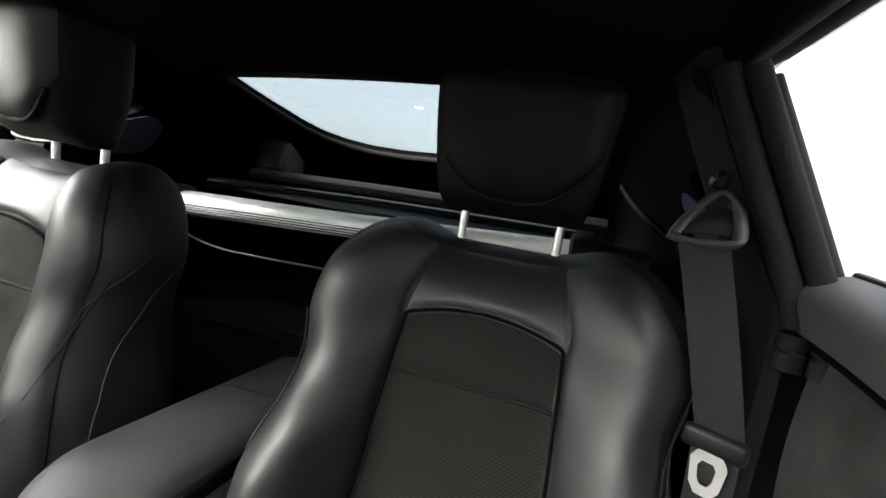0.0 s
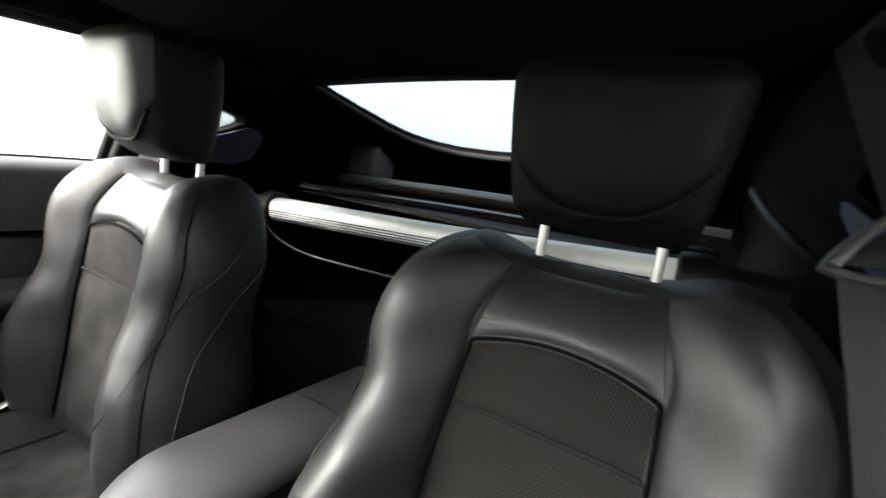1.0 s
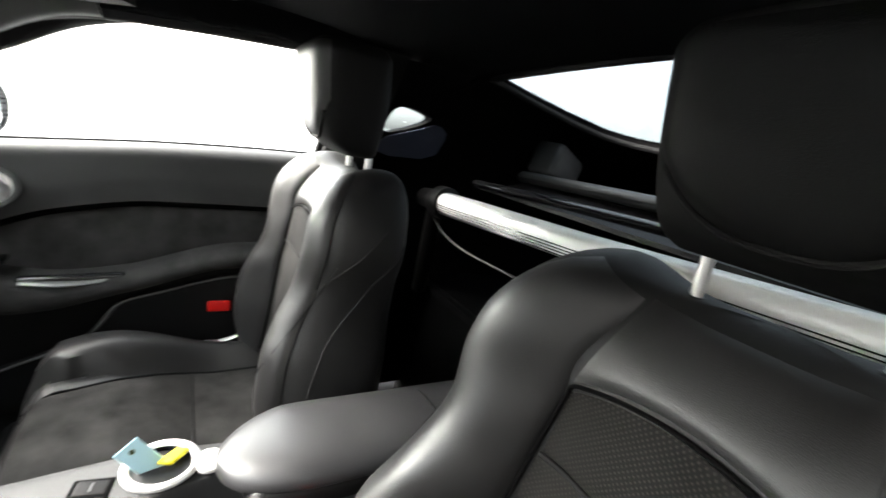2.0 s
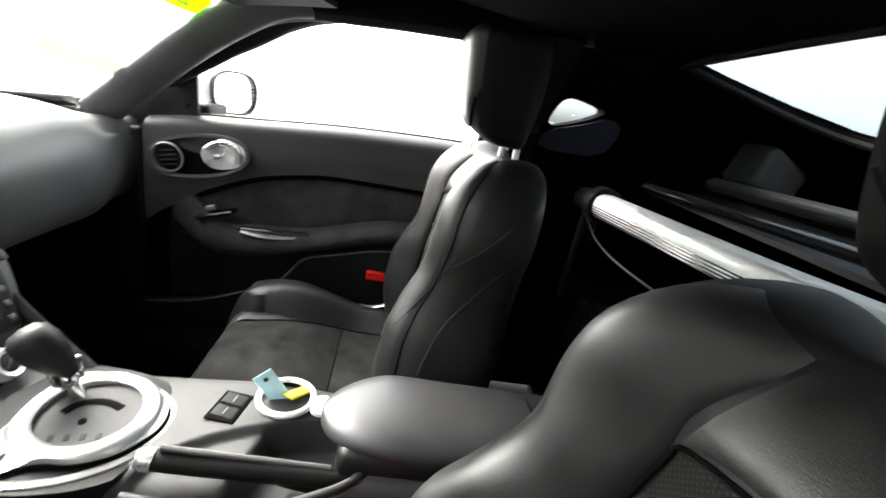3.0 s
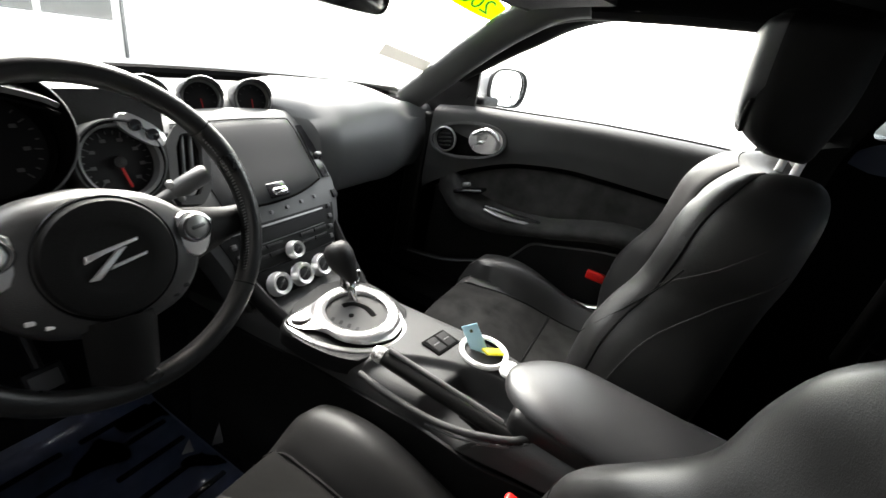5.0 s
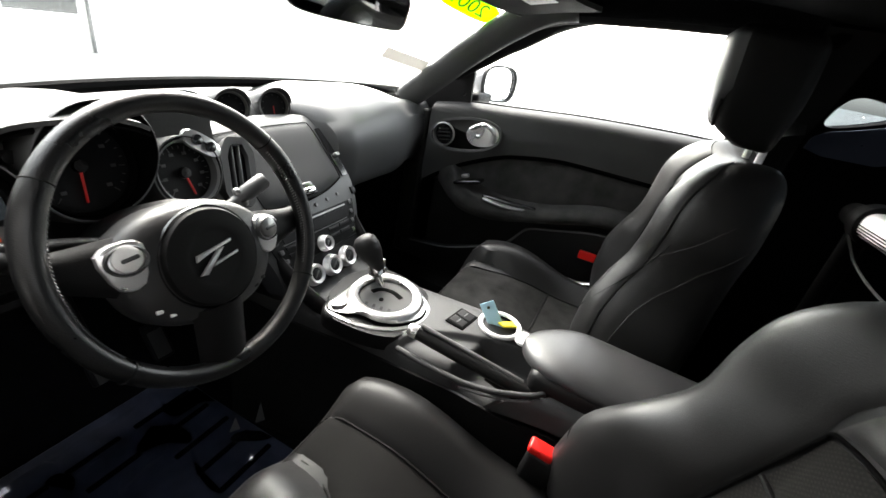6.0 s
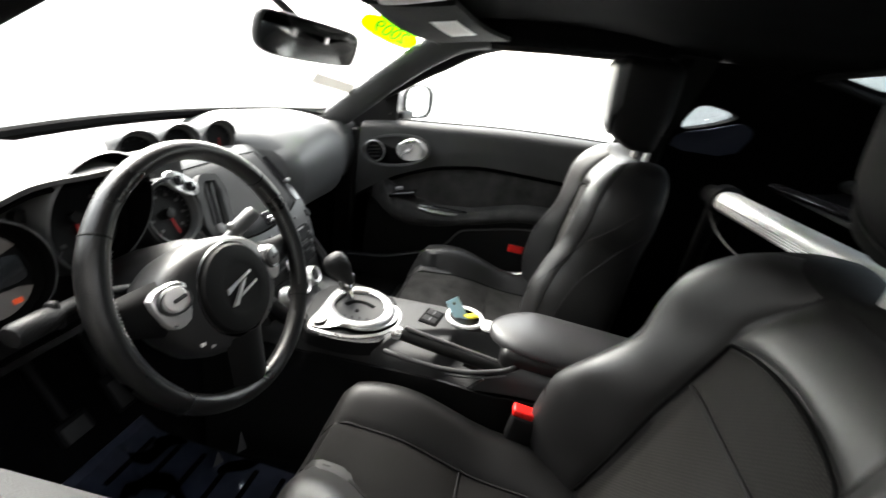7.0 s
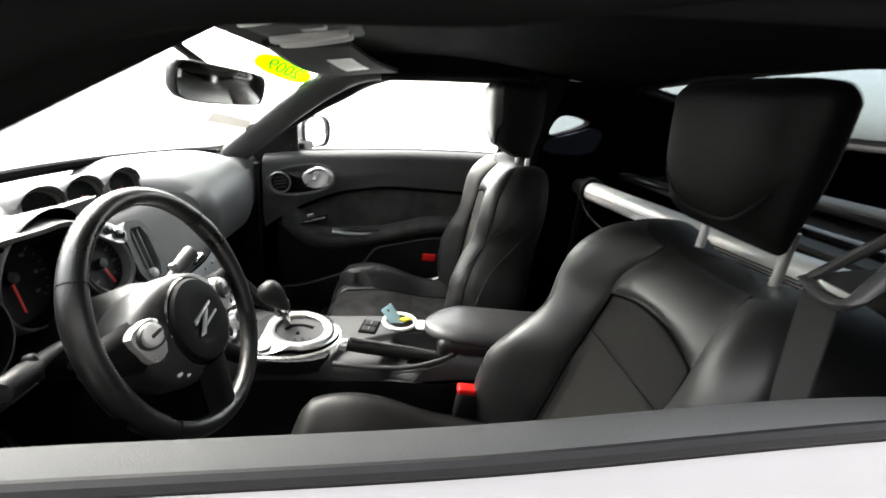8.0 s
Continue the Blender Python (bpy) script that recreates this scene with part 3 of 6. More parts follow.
POCKET = [(-0.42, 0.72), (-0.055, 0.704), (0.12, 0.662), (0.190, 0.640), (0.225, 0.592), (0.262, 0.548), (0.37, 0.500), (0.489, 0.456), (0.66, 0.43)]
DOOR_BACK, DOOR_FRONT = -0.262, 0.620


def along(points, y):
    """A smooth height along the door."""
    return curve_value(points, y)


def build_door(side, name, label, belt, arc):
    door = thing(name, label, "car door", kind="structure")

    roll = 0.010 if side > 0 else 0.020
    bulge = 0.0 if side > 0 else 0.027    # the driver's door top is fuller

    def upper(s, t):
        y = lerp(DOOR_BACK, DOOR_FRONT, 1 - s if side > 0 else s)
        z0, z1 = along(arc, y) + 0.008, along(belt, y)
        z = lerp(z0, z1, 1 - (1 - t) ** 1.5)
        d = z1 - z
        x = 0.692 + 0.045 * math.exp(-d / roll) + 0.010 * smooth(0.06, 0.0, z - z0)
        x -= bulge * math.exp(-(d / 0.05) ** 2) * (1 - math.exp(-d / roll))
        return side * x, y, z

    part("upper_trim", sheet(upper, 60, 22, 0.02, 0.003), DOOR_TRIM, door, "dark grey grained soft plastic")

    def shelf(s, t):
        y = lerp(DOOR_BACK, DOOR_FRONT - 0.02, s if side > 0 else 1 - s)
        return side * lerp(0.737, 0.752 if side > 0 else 0.744, t), y, along(belt, y) + 0.001 - 0.004 * t

    part("window_sill", sheet(lambda s, t: shelf(1 - s, t), 40, 4, 0.01), RUBBER, door, "black rubber window channel")

    def insert(s, t):
        y = lerp(DOOR_BACK, 0.575, 1 - s if side > 0 else s)
        z0, z1 = along(REST, y) + 0.01, along(arc, y) - 0.004
        z = lerp(z0, max(z1, z0 + 0.004), t)
        return side * (0.722 - 0.008 * math.sin(math.pi * t) + (0.004 if side < 0 else 0.0)), y, z

    part("insert", sheet(insert, 50, 10, 0.02, 0.004), SUEDE, door, "soft black suede-like insert")
    # Near-black tube paints the shadow of the door's curved groove
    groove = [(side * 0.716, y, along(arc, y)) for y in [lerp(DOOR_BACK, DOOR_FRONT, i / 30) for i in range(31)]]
    part("groove_shade", tube(groove, 0.008, 8, steps=60), NIGHT, door, "dark shadow line along the curve")

    # armrest: a padded bar that turns up at its front end
    def rest(s, t):
        y = lerp(DOOR_BACK, 0.555, 1 - s if side > 0 else s)
        a = lerp(-0.5 * math.pi, 0.62 * math.pi, t)
        depth = 0.062 * smooth(0.56, 0.42, y) + 0.012
        h = 0.030 + 0.030 * smooth(0.15, 0.5, y) * smooth(0.56, 0.50, y)
        zc = along(REST, y) + 0.005 + 0.020 * smooth(0.36, 0.54, y)
        return side * (0.715 - depth * max(0.0, math.cos(a)) ** 0.6), y, zc + h * math.sin(a)

    part("armrest", sheet(lambda s, t: rest(s, t), 60, 18, 0.01), SUEDE, door, "padded dark armrest")
    pull = [(side * 0.655, 0.355, 0.707), (side * 0.650, 0.30, 0.704), (side * 0.655, 0.24, 0.706), (side * 0.668, 0.178, 0.716)]
    part("pull_handle", tube(pull, 0.011, 10, flat=0.6), SILVER, door, "satin silver pull handle")
    part("pull_cup", rbox((0.02, 0.19, 0.022), pose(side * 0.664, 0.27, 0.712, -3), 0.008), GLOSS_BLACK, door, "dark hollow behind the handle")
    sw = rbox((0.045, 0.10, 0.012), pose(side * 0.668, 0.425, 0.742, -18), 0.005)
    part("switch_panel", sw, GLOSS_BLACK, door, "small black window switch panel")
    for k in range(2):
        part("window_switch", rbox((0.016, 0.026, 0.012), pose(side * 0.666, 0.40 + 0.04 * k, 0.745 + 0.013 * k, -18), 0.004), SILVER if k else PLASTIC, door)

    # lower panel with the edge of the map pocket
    def lower(s, t):
        y = lerp(DOOR_BACK, DOOR_FRONT + 0.04, 1 - s if side > 0 else s)
        z1 = along(POCKET, y)
        return side * (0.685 + 0.02 * (1 - t)), y, lerp(0.36, z1, t)

    part("pocket", sheet(lower, 60, 10, 0.02, 0.002), PLASTIC, door, "black plastic map pocket")
    lip = [(side * 0.683, y, along(POCKET, y) + 0.001) for y in [lerp(DOOR_BACK, DOOR_FRONT, i / 40) for i in range(41)]]
    part("pocket_lip", tube(lip, 0.0035, 8, steps=80), GREY_PLASTIC, door, "thin grey pocket edge")

    def inner(s, t):
        y = lerp(DOOR_BACK, DOOR_FRONT + 0.08, 1 - s if side > 0 else s)
        return side * 0.735, y, lerp(0.36, along(belt, y) - 0.03, t)

    part("inner_panel", sheet(inner, 20, 10, 0.01), PLASTIC, door)
    part("hinge_cover", box(*sorted((side * 0.70, side * 0.76)), 0.63, 0.70, 0.36, 0.93), PLASTIC, door, bevel=0.01)

    # oval bezel with the air outlet and the latch
    m = axes((side * 0.679, 0.478, 0.887), (-side, 0, 0.06), (0, 0.10, 1))
    lean = pose(0, 0, 0, 0, 0, side * 7)
    outline = oval(0.128, 0.056, 48, 2.3)
    hole = oval(0.120, 0.048, 48, 2.3)
    bz = holed(hole, outline, lambda u, v, b: m @ lean @ Vector((u, v, 0.006 - b)), 0.012, 2)
    part("bezel", bz, DASH, door, "grey oval bezel")
    part("bezel_cup", prism(hole, 0.002, m @ lean @ pose(0, 0, -0.012)), NIGHT, door)
    vent = m @ lean @ pose(-side * 0.076, 0, -0.004)
    part("air_vent", lathe([(0.038, 0), (0.040, 0.010), (0.0365, 0.012), (0.034, 0.006), (0.033, -0.002)], vent), SILVER, door, "silver ring of the round air outlet")
    part("air_vent_core", lathe([(0.034, 0), (0.0, 0.003)], vent, cap=False), GLOSS_BLACK, door)
    for k in range(4):
        part("vent_slat", rbox((0.048 - 0.007 * abs(k - 1.5), 0.004, 0.003), vent @ pose(0, -0.018 + 0.012 * k, 0.005), 0.001, 2), PLASTIC, door)
    latch_m = m @ lean @ pose(side * 0.062, 0, -0.008)
    part("latch_cup", prism(oval(0.058, 0.038, 32, 2.2), 0.006, latch_m, r=0.003), PALE_SILVER, door, "satin silver latch recess")
    hook = [(0.034, -0.024, 0.008), (0.040, 0.012, 0.016), (0.006, 0.034, 0.018), (-0.036, 0.022, 0.014)]
    part("door_handle", tube([latch_m @ Vector(p) for p in hook], 0.0095, 10, flat=0.7), PALE_SILVER, door, "silver curved door release")
    part("lock_knob", rbox((0.018, 0.010, 0.006), latch_m @ pose(-0.014, -0.004, 0.010), 0.003), CHROME, door)
    # red courtesy lamp
    part("courtesy_lamp", rbox((0.012, 0.056, 0.030), pose(side * 0.682, -0.022, 0.622), 0.005), RED, door, "red courtesy lamp")
    # outer skin
    def skin(s, t):
        y = lerp(DOOR_BACK - 0.03, DOOR_FRONT + 0.10, s if side > 0 else 1 - s)
        z1 = along(belt, y) - 0.004
        z = lerp(0.30, z1, t)
        return side * ((0.752 if side > 0 else 0.744) + 0.12 * math.sin(math.pi * clamp((z1 - z + (0.02 if side > 0 else 0.0)) / 1.0)) ** 0.7), y, z

    part("outer_skin", sheet(skin, 30, 24, 0.012), PAINT, door, "silver painted outer door skin")
    strip = [(side * (0.744 if side > 0 else 0.740), y, along(belt, y) + 0.000) for y in [lerp(DOOR_BACK, DOOR_FRONT, i / 24) for i in range(25)]]
    part("weather_strip", tube(strip, 0.005, 8, steps=48), RUBBER, door, "black weather strip below the window")
    # mirror triangle
    sail = [(0.50, along(belt, 0.50) - 0.01), (0.70, along(belt, 0.66) - 0.01), (0.50, 1.112)]
    part("mirror_sail", holed([(0.52, 1.00), (0.53, 0.998), (0.52, 1.01)], sail, lambda y, z, b: (side * (0.728 + b - 0.12 * max(0, z - 1.0)), y, z), 0.012, 3), PLASTIC, door, "black triangle at the mirror")
    return door


build_door(1, "door_1", "closed passenger door with dark grey upper trim and suede insert", BELT, ARC)
build_door(-1, "door_2", "driver door with its window wound down", BELT_DRIVER, ARC_DRIVER)


def side_window(s, t):
    y0, y1 = -0.40, 0.60
    y = lerp(y0, y1, s)
    z0 = along(BELT, y) - 0.01
    z1 = min(1.29, 1.29 - 0.75 * max(0.0, y - 0.20))
    z = lerp(z0, max(z1, z0 + 0.003), t)
    return 0.765 - 0.16 * smooth(0.98, 1.36, z), y, z


side_glass = part("window_5", sheet(side_window, 20, 8, 0.004), CLEAR)
side_glass.visible_shadow = False
tagged(side_glass, "clear closed window of the passenger door", "window", kind="structure")


# ---- seats ----
SEAT_LOW, SEAT_TOP = 0.50, 1.066


def back_half(z):
    """Half the width of the seat back at a height."""
    w = clamp((z - 0.86) / (SEAT_TOP - 0.86))
    base = curve_value([(0.50, 0.285), (0.64, 0.300), (0.72, 0.295), (0.80, 0.273), (0.86, 0.270), (0.93, 0.288), (1.1, 0.292)], z)
    return base * max(0.0, 1 - w ** 3.4) ** (1 / 2.6)


def back_thick(z):
    w = clamp((z - 0.93) / (SEAT_TOP - 0.93))
    return lerp(0.085, 0.075, clamp((z - 0.5) / 0.5)) * max(0.0, 1 - w ** 2.6) ** 0.5


def back_mid(z):
    return -0.286 - LEAN[0] * (z - 0.933) - 0.080 - 0.012 * smooth(0.95, 1.06, z)


SWELL = [1.0]   # how far the side bolsters swell
LEAN = [0.20]    # how far the back leans
# Near-black cover on the driver's headrest: its shade is put into the colour
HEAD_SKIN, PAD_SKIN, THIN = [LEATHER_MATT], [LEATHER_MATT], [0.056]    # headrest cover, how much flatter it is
DROP, AHEAD, BROAD, DEEP = [0.0], [0.0], [1.08], [0.0]    # cushion down, headrest forward, wider, deeper towards its front
ASIDE, BOXY = [0.001], [3.2]    # headrest sideways, how square it is seen from above
SLIDE, NEAR = [0.0], [1.0]    # how far the cushion is pushed forward, how high its inner bolster stands
POSTS, LIFT = [0.077], [0.0]    # half the gap between the headrest posts, headrest up


def bolster(u, z):
    return curve_value([(0.50, 0.100), (0.56, 0.130), (0.65, 0.168), (0.715, 0.170), (0.778, 0.142), (0.847, 0.094), (0.88, 0.086), (0.965, 0.082), (1.03, 0.050), (1.07, 0.0)], z) * smooth(0.36, 0.76, abs(u)) * SWELL[0]


def saddle(x, z):
    """The top of the back dips between its shoulders."""
    return z - 0.021 * math.exp(-(x / 0.115) ** 4) * smooth(0.92, 1.055, z) + 0.020 * smooth(0.08, 0.2, abs(x)) * smooth(0.92, 1.055, z)


def back_front(u, z, off=0.0):
    """A place on the front of the seat back: u across in -1..1."""
    k = max(0.0, 1 - min(abs(u), 1.0) ** 3.4) ** (1 / 2.8)
    x = u * back_half(z)
    return Vector((x, back_mid(z) + back_thick(z) * k + bolster(u, z) * k + off, saddle(x, z)))


def flank(y, z):
    """How far the side of the seat back stands out at a depth and height."""
    if y < back_mid(z):
        d = clamp((back_mid(z) - y) / back_thick(z), 0, 0.98)
        return back_half(z) * (1 - d ** 3.4) ** (1 / 3.0)
    u = 1.0
    while u > 0.5 and back_front(u, z).y < y:
        u -= 0.004
    return u * back_half(z)


def seat_back(seat, cloth):
    loops = []
    for j in range(37):
        z = SEAT_LOW + (SEAT_TOP - SEAT_LOW) * math.sin(j / 36 * math.pi / 2) ** 0.9
        ring = []
        for i in range(56):
            a = i * math.tau / 56
            c, s = math.cos(a), math.sin(a)
            u = math.copysign(abs(c) ** (2 / 3.0), c)
            if s >= 0:
                p = back_front(u, z, -0.004)
            else:
                p = Vector((u * back_half(z), back_mid(z) - back_thick(z) * abs(s) ** (2 / 3.4), saddle(u * back_half(z), z)))
            ring.append(p)
        loops.append(ring)
    # Back and flanks take the darker leather, so shade is in their colour
    body = part("backrest", rings(loops), LEATHER_DARK, seat, "leather back and sides, darker in colour for shade")

    inset = 0.118

    def arch(x):
        return 0.957 - 2.0 * x * x

    def half(z):
        return lerp(0.138, 0.114, clamp((z - 0.55) / 0.38))

    def patch(x_of, z_of, nu, nv, name, mat, label, puff=0.006, power=8.0):
        def f(s, t):
            x, z = x_of(s, t), z_of(s, t)
            z = min(z, SEAT_TOP - 0.004)
            u = clamp(x / max(back_half(z), 1e-4), -0.985, 0.985)
            return back_front(u, z, 0.0)
        return part(name, sheet(f, nu, nv, 0.012, puff, power), mat, body, label)

    gap = 0.003
    # centre panel in two fields, the yoke over it and the wings at its sides
    split = 0.852
    patch(lambda s, t: lerp(half(lerp(0.56, split, t)) - gap, -half(lerp(0.56, split, t)) + gap, s), lambda s, t: lerp(0.56, split - 0.002, t), 20, 20, "lower_insert", cloth, "dark cloth centre", 0.004)
    patch(lambda s, t: lerp(half(0.9) - gap, -half(0.9) + gap, s), lambda s, t: lerp(split + 0.002, arch(lerp(0.114, -0.114, s)) - 0.006, t), 24, 12, "upper_insert", cloth, "dark cloth centre", 0.004)
    patch(lambda s, t: lerp(lerp(inset, 0.096, t) - gap, -lerp(inset, 0.096, t) + gap, s), lambda s, t: lerp(arch(lerp(0.118, -0.118, s)) + 0.006, 1.050, t), 24, 14, "yoke", LEATHER, "smooth black leather yoke", 0.005)
    for sd in (1, -1):
        def wing_x(s, t, sd=sd):
            z = lerp(0.53, 1.045, t)
            w = back_half(z) * 0.88
            inner = lerp(half(z) + gap, lerp(inset, 0.096, smooth(0.94, 1.05, z)) + gap, smooth(0.90, 0.96, z))
            a, b = (w, inner) if sd > 0 else (-inner, -w)
            return lerp(max(a, b) if sd > 0 else a, min(a, b) if sd > 0 else b, s)
        patch(wing_x, lambda s, t: lerp(0.53, 1.045, t), 20, 40, "wing", LEATHER, "smooth black leather side wing", 0.007, 10)
        # curved cross seam of the wing and the long seams on the seat's flank
        pts = [back_front(sd * u, z, 0.0066) for u, z in ((0.95, 0.905), (0.915, 0.85), (0.87, 0.79), (0.80, 0.735), (0.70, 0.69), (0.56, 0.655))]
        part("seam", tube(pts, 0.0016, 6, steps=50), THREAD, body, "dark stitched seam")
        for line in (((-0.200, 0.715), (-0.230, 0.785), (-0.283, 0.872), (-0.337, 0.935), (-0.400, 1.005)), ((-0.255, 0.640), (-0.283, 0.755), (-0.350, 0.860), (-0.410, 0.945))):
            pts = []
            for i in range(25):
                p = spline([(0, *q) for q in line], i / 24)
                y = p.y + (0.07 - LEAN[0]) * (p.z - 0.933)
                pts.append((sd * (flank(y, p.z) + 0.0012), y, p.z))
            part("seam", tube(pts, 0.0012, 6, steps=48), SEAM, body, "grey stitched seam")
    # near-black tube round the centre panel, painting in the shade of its groove
    line = [back_front(half(z) / back_half(z), z, 0.002) for z in (0.56, 0.66, 0.76, 0.85, 0.915)]
    top = [back_front(x / back_half(arch(x)), arch(x), 0.003) for x in [lerp(0.112, -0.112, i / 12) for i in range(13)]]
    other = [Vector((-p.x, p.y, p.z)) for p in line[::-1]]
    part("groove_shade", tube(line + top + other, 0.0024, 8, steps=90), NIGHT, body, "dark tube painting the shaded groove round the centre panel")
    pts = [back_front(x / back_half(split), split, 0.002) for x in [lerp(0.114, -0.114, i / 8) for i in range(9)]]
    part("seam", tube(pts, 0.003, 6, steps=24), THREAD, body)
    return body


HEAD_LOW, HEAD_TOP = 1.092, 1.294


def head_ring(z, n=44):
    k = clamp((z - HEAD_LOW) / (HEAD_TOP - HEAD_LOW))
    hw = curve_value([(0, 0.098), (0.25, 0.110), (0.7, 0.121), (1.0, 0.125)], k)
    front = curve_value([(0, -0.362), (0.15, -0.325), (0.5, -0.306), (1.0, -0.298)], k) + DEEP[0] * lerp(0.4, 1.0, k)
    back = curve_value([(0, -0.425), (0.5, -0.438), (1.0, -0.430)], k) + THIN[0]
    end = min(1.0, (1 - k) / 0.10) ** 0.5 if k > 0.90 else 1.0
    low = min(1.0, k / 0.06) ** 0.5 if k < 0.06 else 1.0
    sc = max(0.05, lerp(0.80, 1, end) * lerp(0.85, 1, low))
    mid, th = (front + back) / 2 + AHEAD[0], (front - back) / 2
    return hw * sc * BROAD[0], mid, th * sc


def headrest(seat):
    loops = []
    for j in range(29):
        k = 0.5 - 0.5 * math.cos(j / 28 * math.pi)
        z = lerp(HEAD_LOW, HEAD_TOP, k)
        hw, mid, th = head_ring(z)
        loops.append([Vector((x + ASIDE[0], mid + y, z + LIFT[0])) for x, y in oval(hw, th, 44, BOXY[0])])
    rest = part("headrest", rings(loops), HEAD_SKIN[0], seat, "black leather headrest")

    def pad(s, t):
        # a shield that narrows towards a curved lower edge
        u = lerp(0.93, -0.93, s)
        zl = lerp(1.118, 1.205, abs(u) ** 3.0)
        z = lerp(zl, 1.286, t)
        hw, mid, th = head_ring(z)
        k = max(0.0, 1 - abs(u) ** BOXY[0]) ** (1 / BOXY[0])
        return Vector((u * hw + ASIDE[0], mid + th * k + 0.001, z + LIFT[0]))
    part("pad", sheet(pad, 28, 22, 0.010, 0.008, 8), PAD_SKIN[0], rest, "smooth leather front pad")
    rim = [Vector(pad(lerp(0.05, 0.95, i / 24), 0.0)) + Vector((0, 0.001, -0.002)) for i in range(25)]
    part("seam", tube(rim, 0.0035, 8, steps=48), THREAD, rest, "dark stitched seam under the pad")
    for sd in (1, -1):
        part("post", tube([(sd * POSTS[0], -0.393, 1.02), (sd * POSTS[0], -0.392, 1.12)], 0.0068, 14), PALE_SILVER, rest, "chrome headrest post")
        part("collar", lathe([(0.013, 0), (0.014, 0.006), (0.010, 0.010)], pose(sd * POSTS[0], -0.393, 1.036)), PLASTIC, rest, "black post collar")
    return rest


# the edges of the cloth on the cushion, and the leather of the bolster beside it
INSERT = [(lambda v: curve_value([(0, -0.44), (0.3, -0.40), (0.5, -0.27), (0.72, -0.02), (0.85, 0.10), (1.0, 0.12)], v), lambda v: lerp(0.44, 0.48, v))]
# Driver's bolsters differ in leather colour to put in light and shade
BOLSTER = [LEATHER_DARK]


def cushion_place(u, v, off=0.0):
    """A place on the top of the seat cushion: u across, v from the back to the front."""
    hw = curve_value([(0, 0.235), (0.4, 0.258), (0.85, 0.255), (1.0, 0.235)], v)
    y = lerp(-0.22, 0.300, v) + SLIDE[0]
    z = curve_value([(0, 0.535), (0.35, 0.530), (0.75, 0.572), (0.92, 0.572), (1.0, 0.515)], v)
    side = curve_value([(0, 0.02), (0.3, 0.050), (0.75, 0.060), (0.93, 0.044), (1.0, 0.016)], v)
    side *= NEAR[0] if u < 0 else 1.0
    k = max(0.0, 1 - min(abs(u), 1.0) ** 4.5) ** (1 / 3)
    lo, hi = INSERT[0]
    rise = smooth(hi(v) - 0.03, hi(v) + 0.29, u) if u > 0.3 else smooth(lo(v) + 0.03, lo(v) - 0.32, u)
    z += side * rise * k - 0.11 * (1 - k)
    return Vector((u * hw, y, z + off - DROP[0]))


def seat_cushion(seat, cloth):
    loops = []
    for j in range(33):
        v = j / 32
        ring = []
        for i in range(48):
            a = i * math.tau / 48
            c, s = math.cos(a), math.sin(a)
            u = math.copysign(abs(c) ** (2 / 3.0), c)
            if s >= 0:
                p = cushion_place(u, v, -0.004)
            else:
                q = cushion_place(math.copysign(1, u) if abs(u) > 0.999 else u, v)
                hw = abs(cushion_place(1.0, v).x)
                p = Vector((u * hw * 0.97, q.y, 0.42 - 0.06 * abs(s)))
            ring.append(p)
        loops.append(ring)
    body = part("cushion", rings(loops), LEATHER_DARK, seat, "dark leather seat cushion")

    lo, hi = INSERT[0]

    def panel(edge0, edge1, v0, v1, nu, nv, name, mat, label, puff):
        def place(s, t):
            v = lerp(v0, v1, t)
            return cushion_place(lerp(edge0(v), edge1(v), s), v)
        return part(name, sheet(place, nu, nv, 0.012, puff, 8), mat, body, label)

    panel(lambda v: lo(v), lambda v: hi(v), 0.05, 0.46, 16, 12, "rear_insert", cloth, "dark cloth", 0.004)
    panel(lambda v: lo(v), lambda v: hi(v), 0.467, 0.965, 16, 16, "front_insert", cloth, "dark cloth", 0.005)
    panel(lambda v: hi(v) + 0.012, lambda v: 0.985, 0.03, 0.985, 18, 28, "side_bolster", BOLSTER[0], "smooth black leather side bolster", 0.006)
    if lo(0.5) > -0.9:
        panel(lambda v: -0.985, lambda v: lo(v) - 0.012, 0.03, 0.985, 18, 28, "side_bolster", LEATHER, "smooth black leather side bolster", 0.006)
    pts = [cushion_place(lerp(lo(0.463), hi(0.463), i / 8), 0.463, 0.001) for i in range(9)]
    part("seam", tube(pts, 0.0022, 6, steps=24), THREAD, body)
    for edge in (lo, hi):
        if abs(edge(0.5)) < 0.9:
            pts = [cushion_place(edge(v) + math.copysign(0.006, edge(0.3)), v, 0.001) for v in [lerp(0.05, 0.97, i / 14) for i in range(15)]]
            part("seam", tube(pts, 0.0026, 6, steps=48), THREAD, body)
    return body


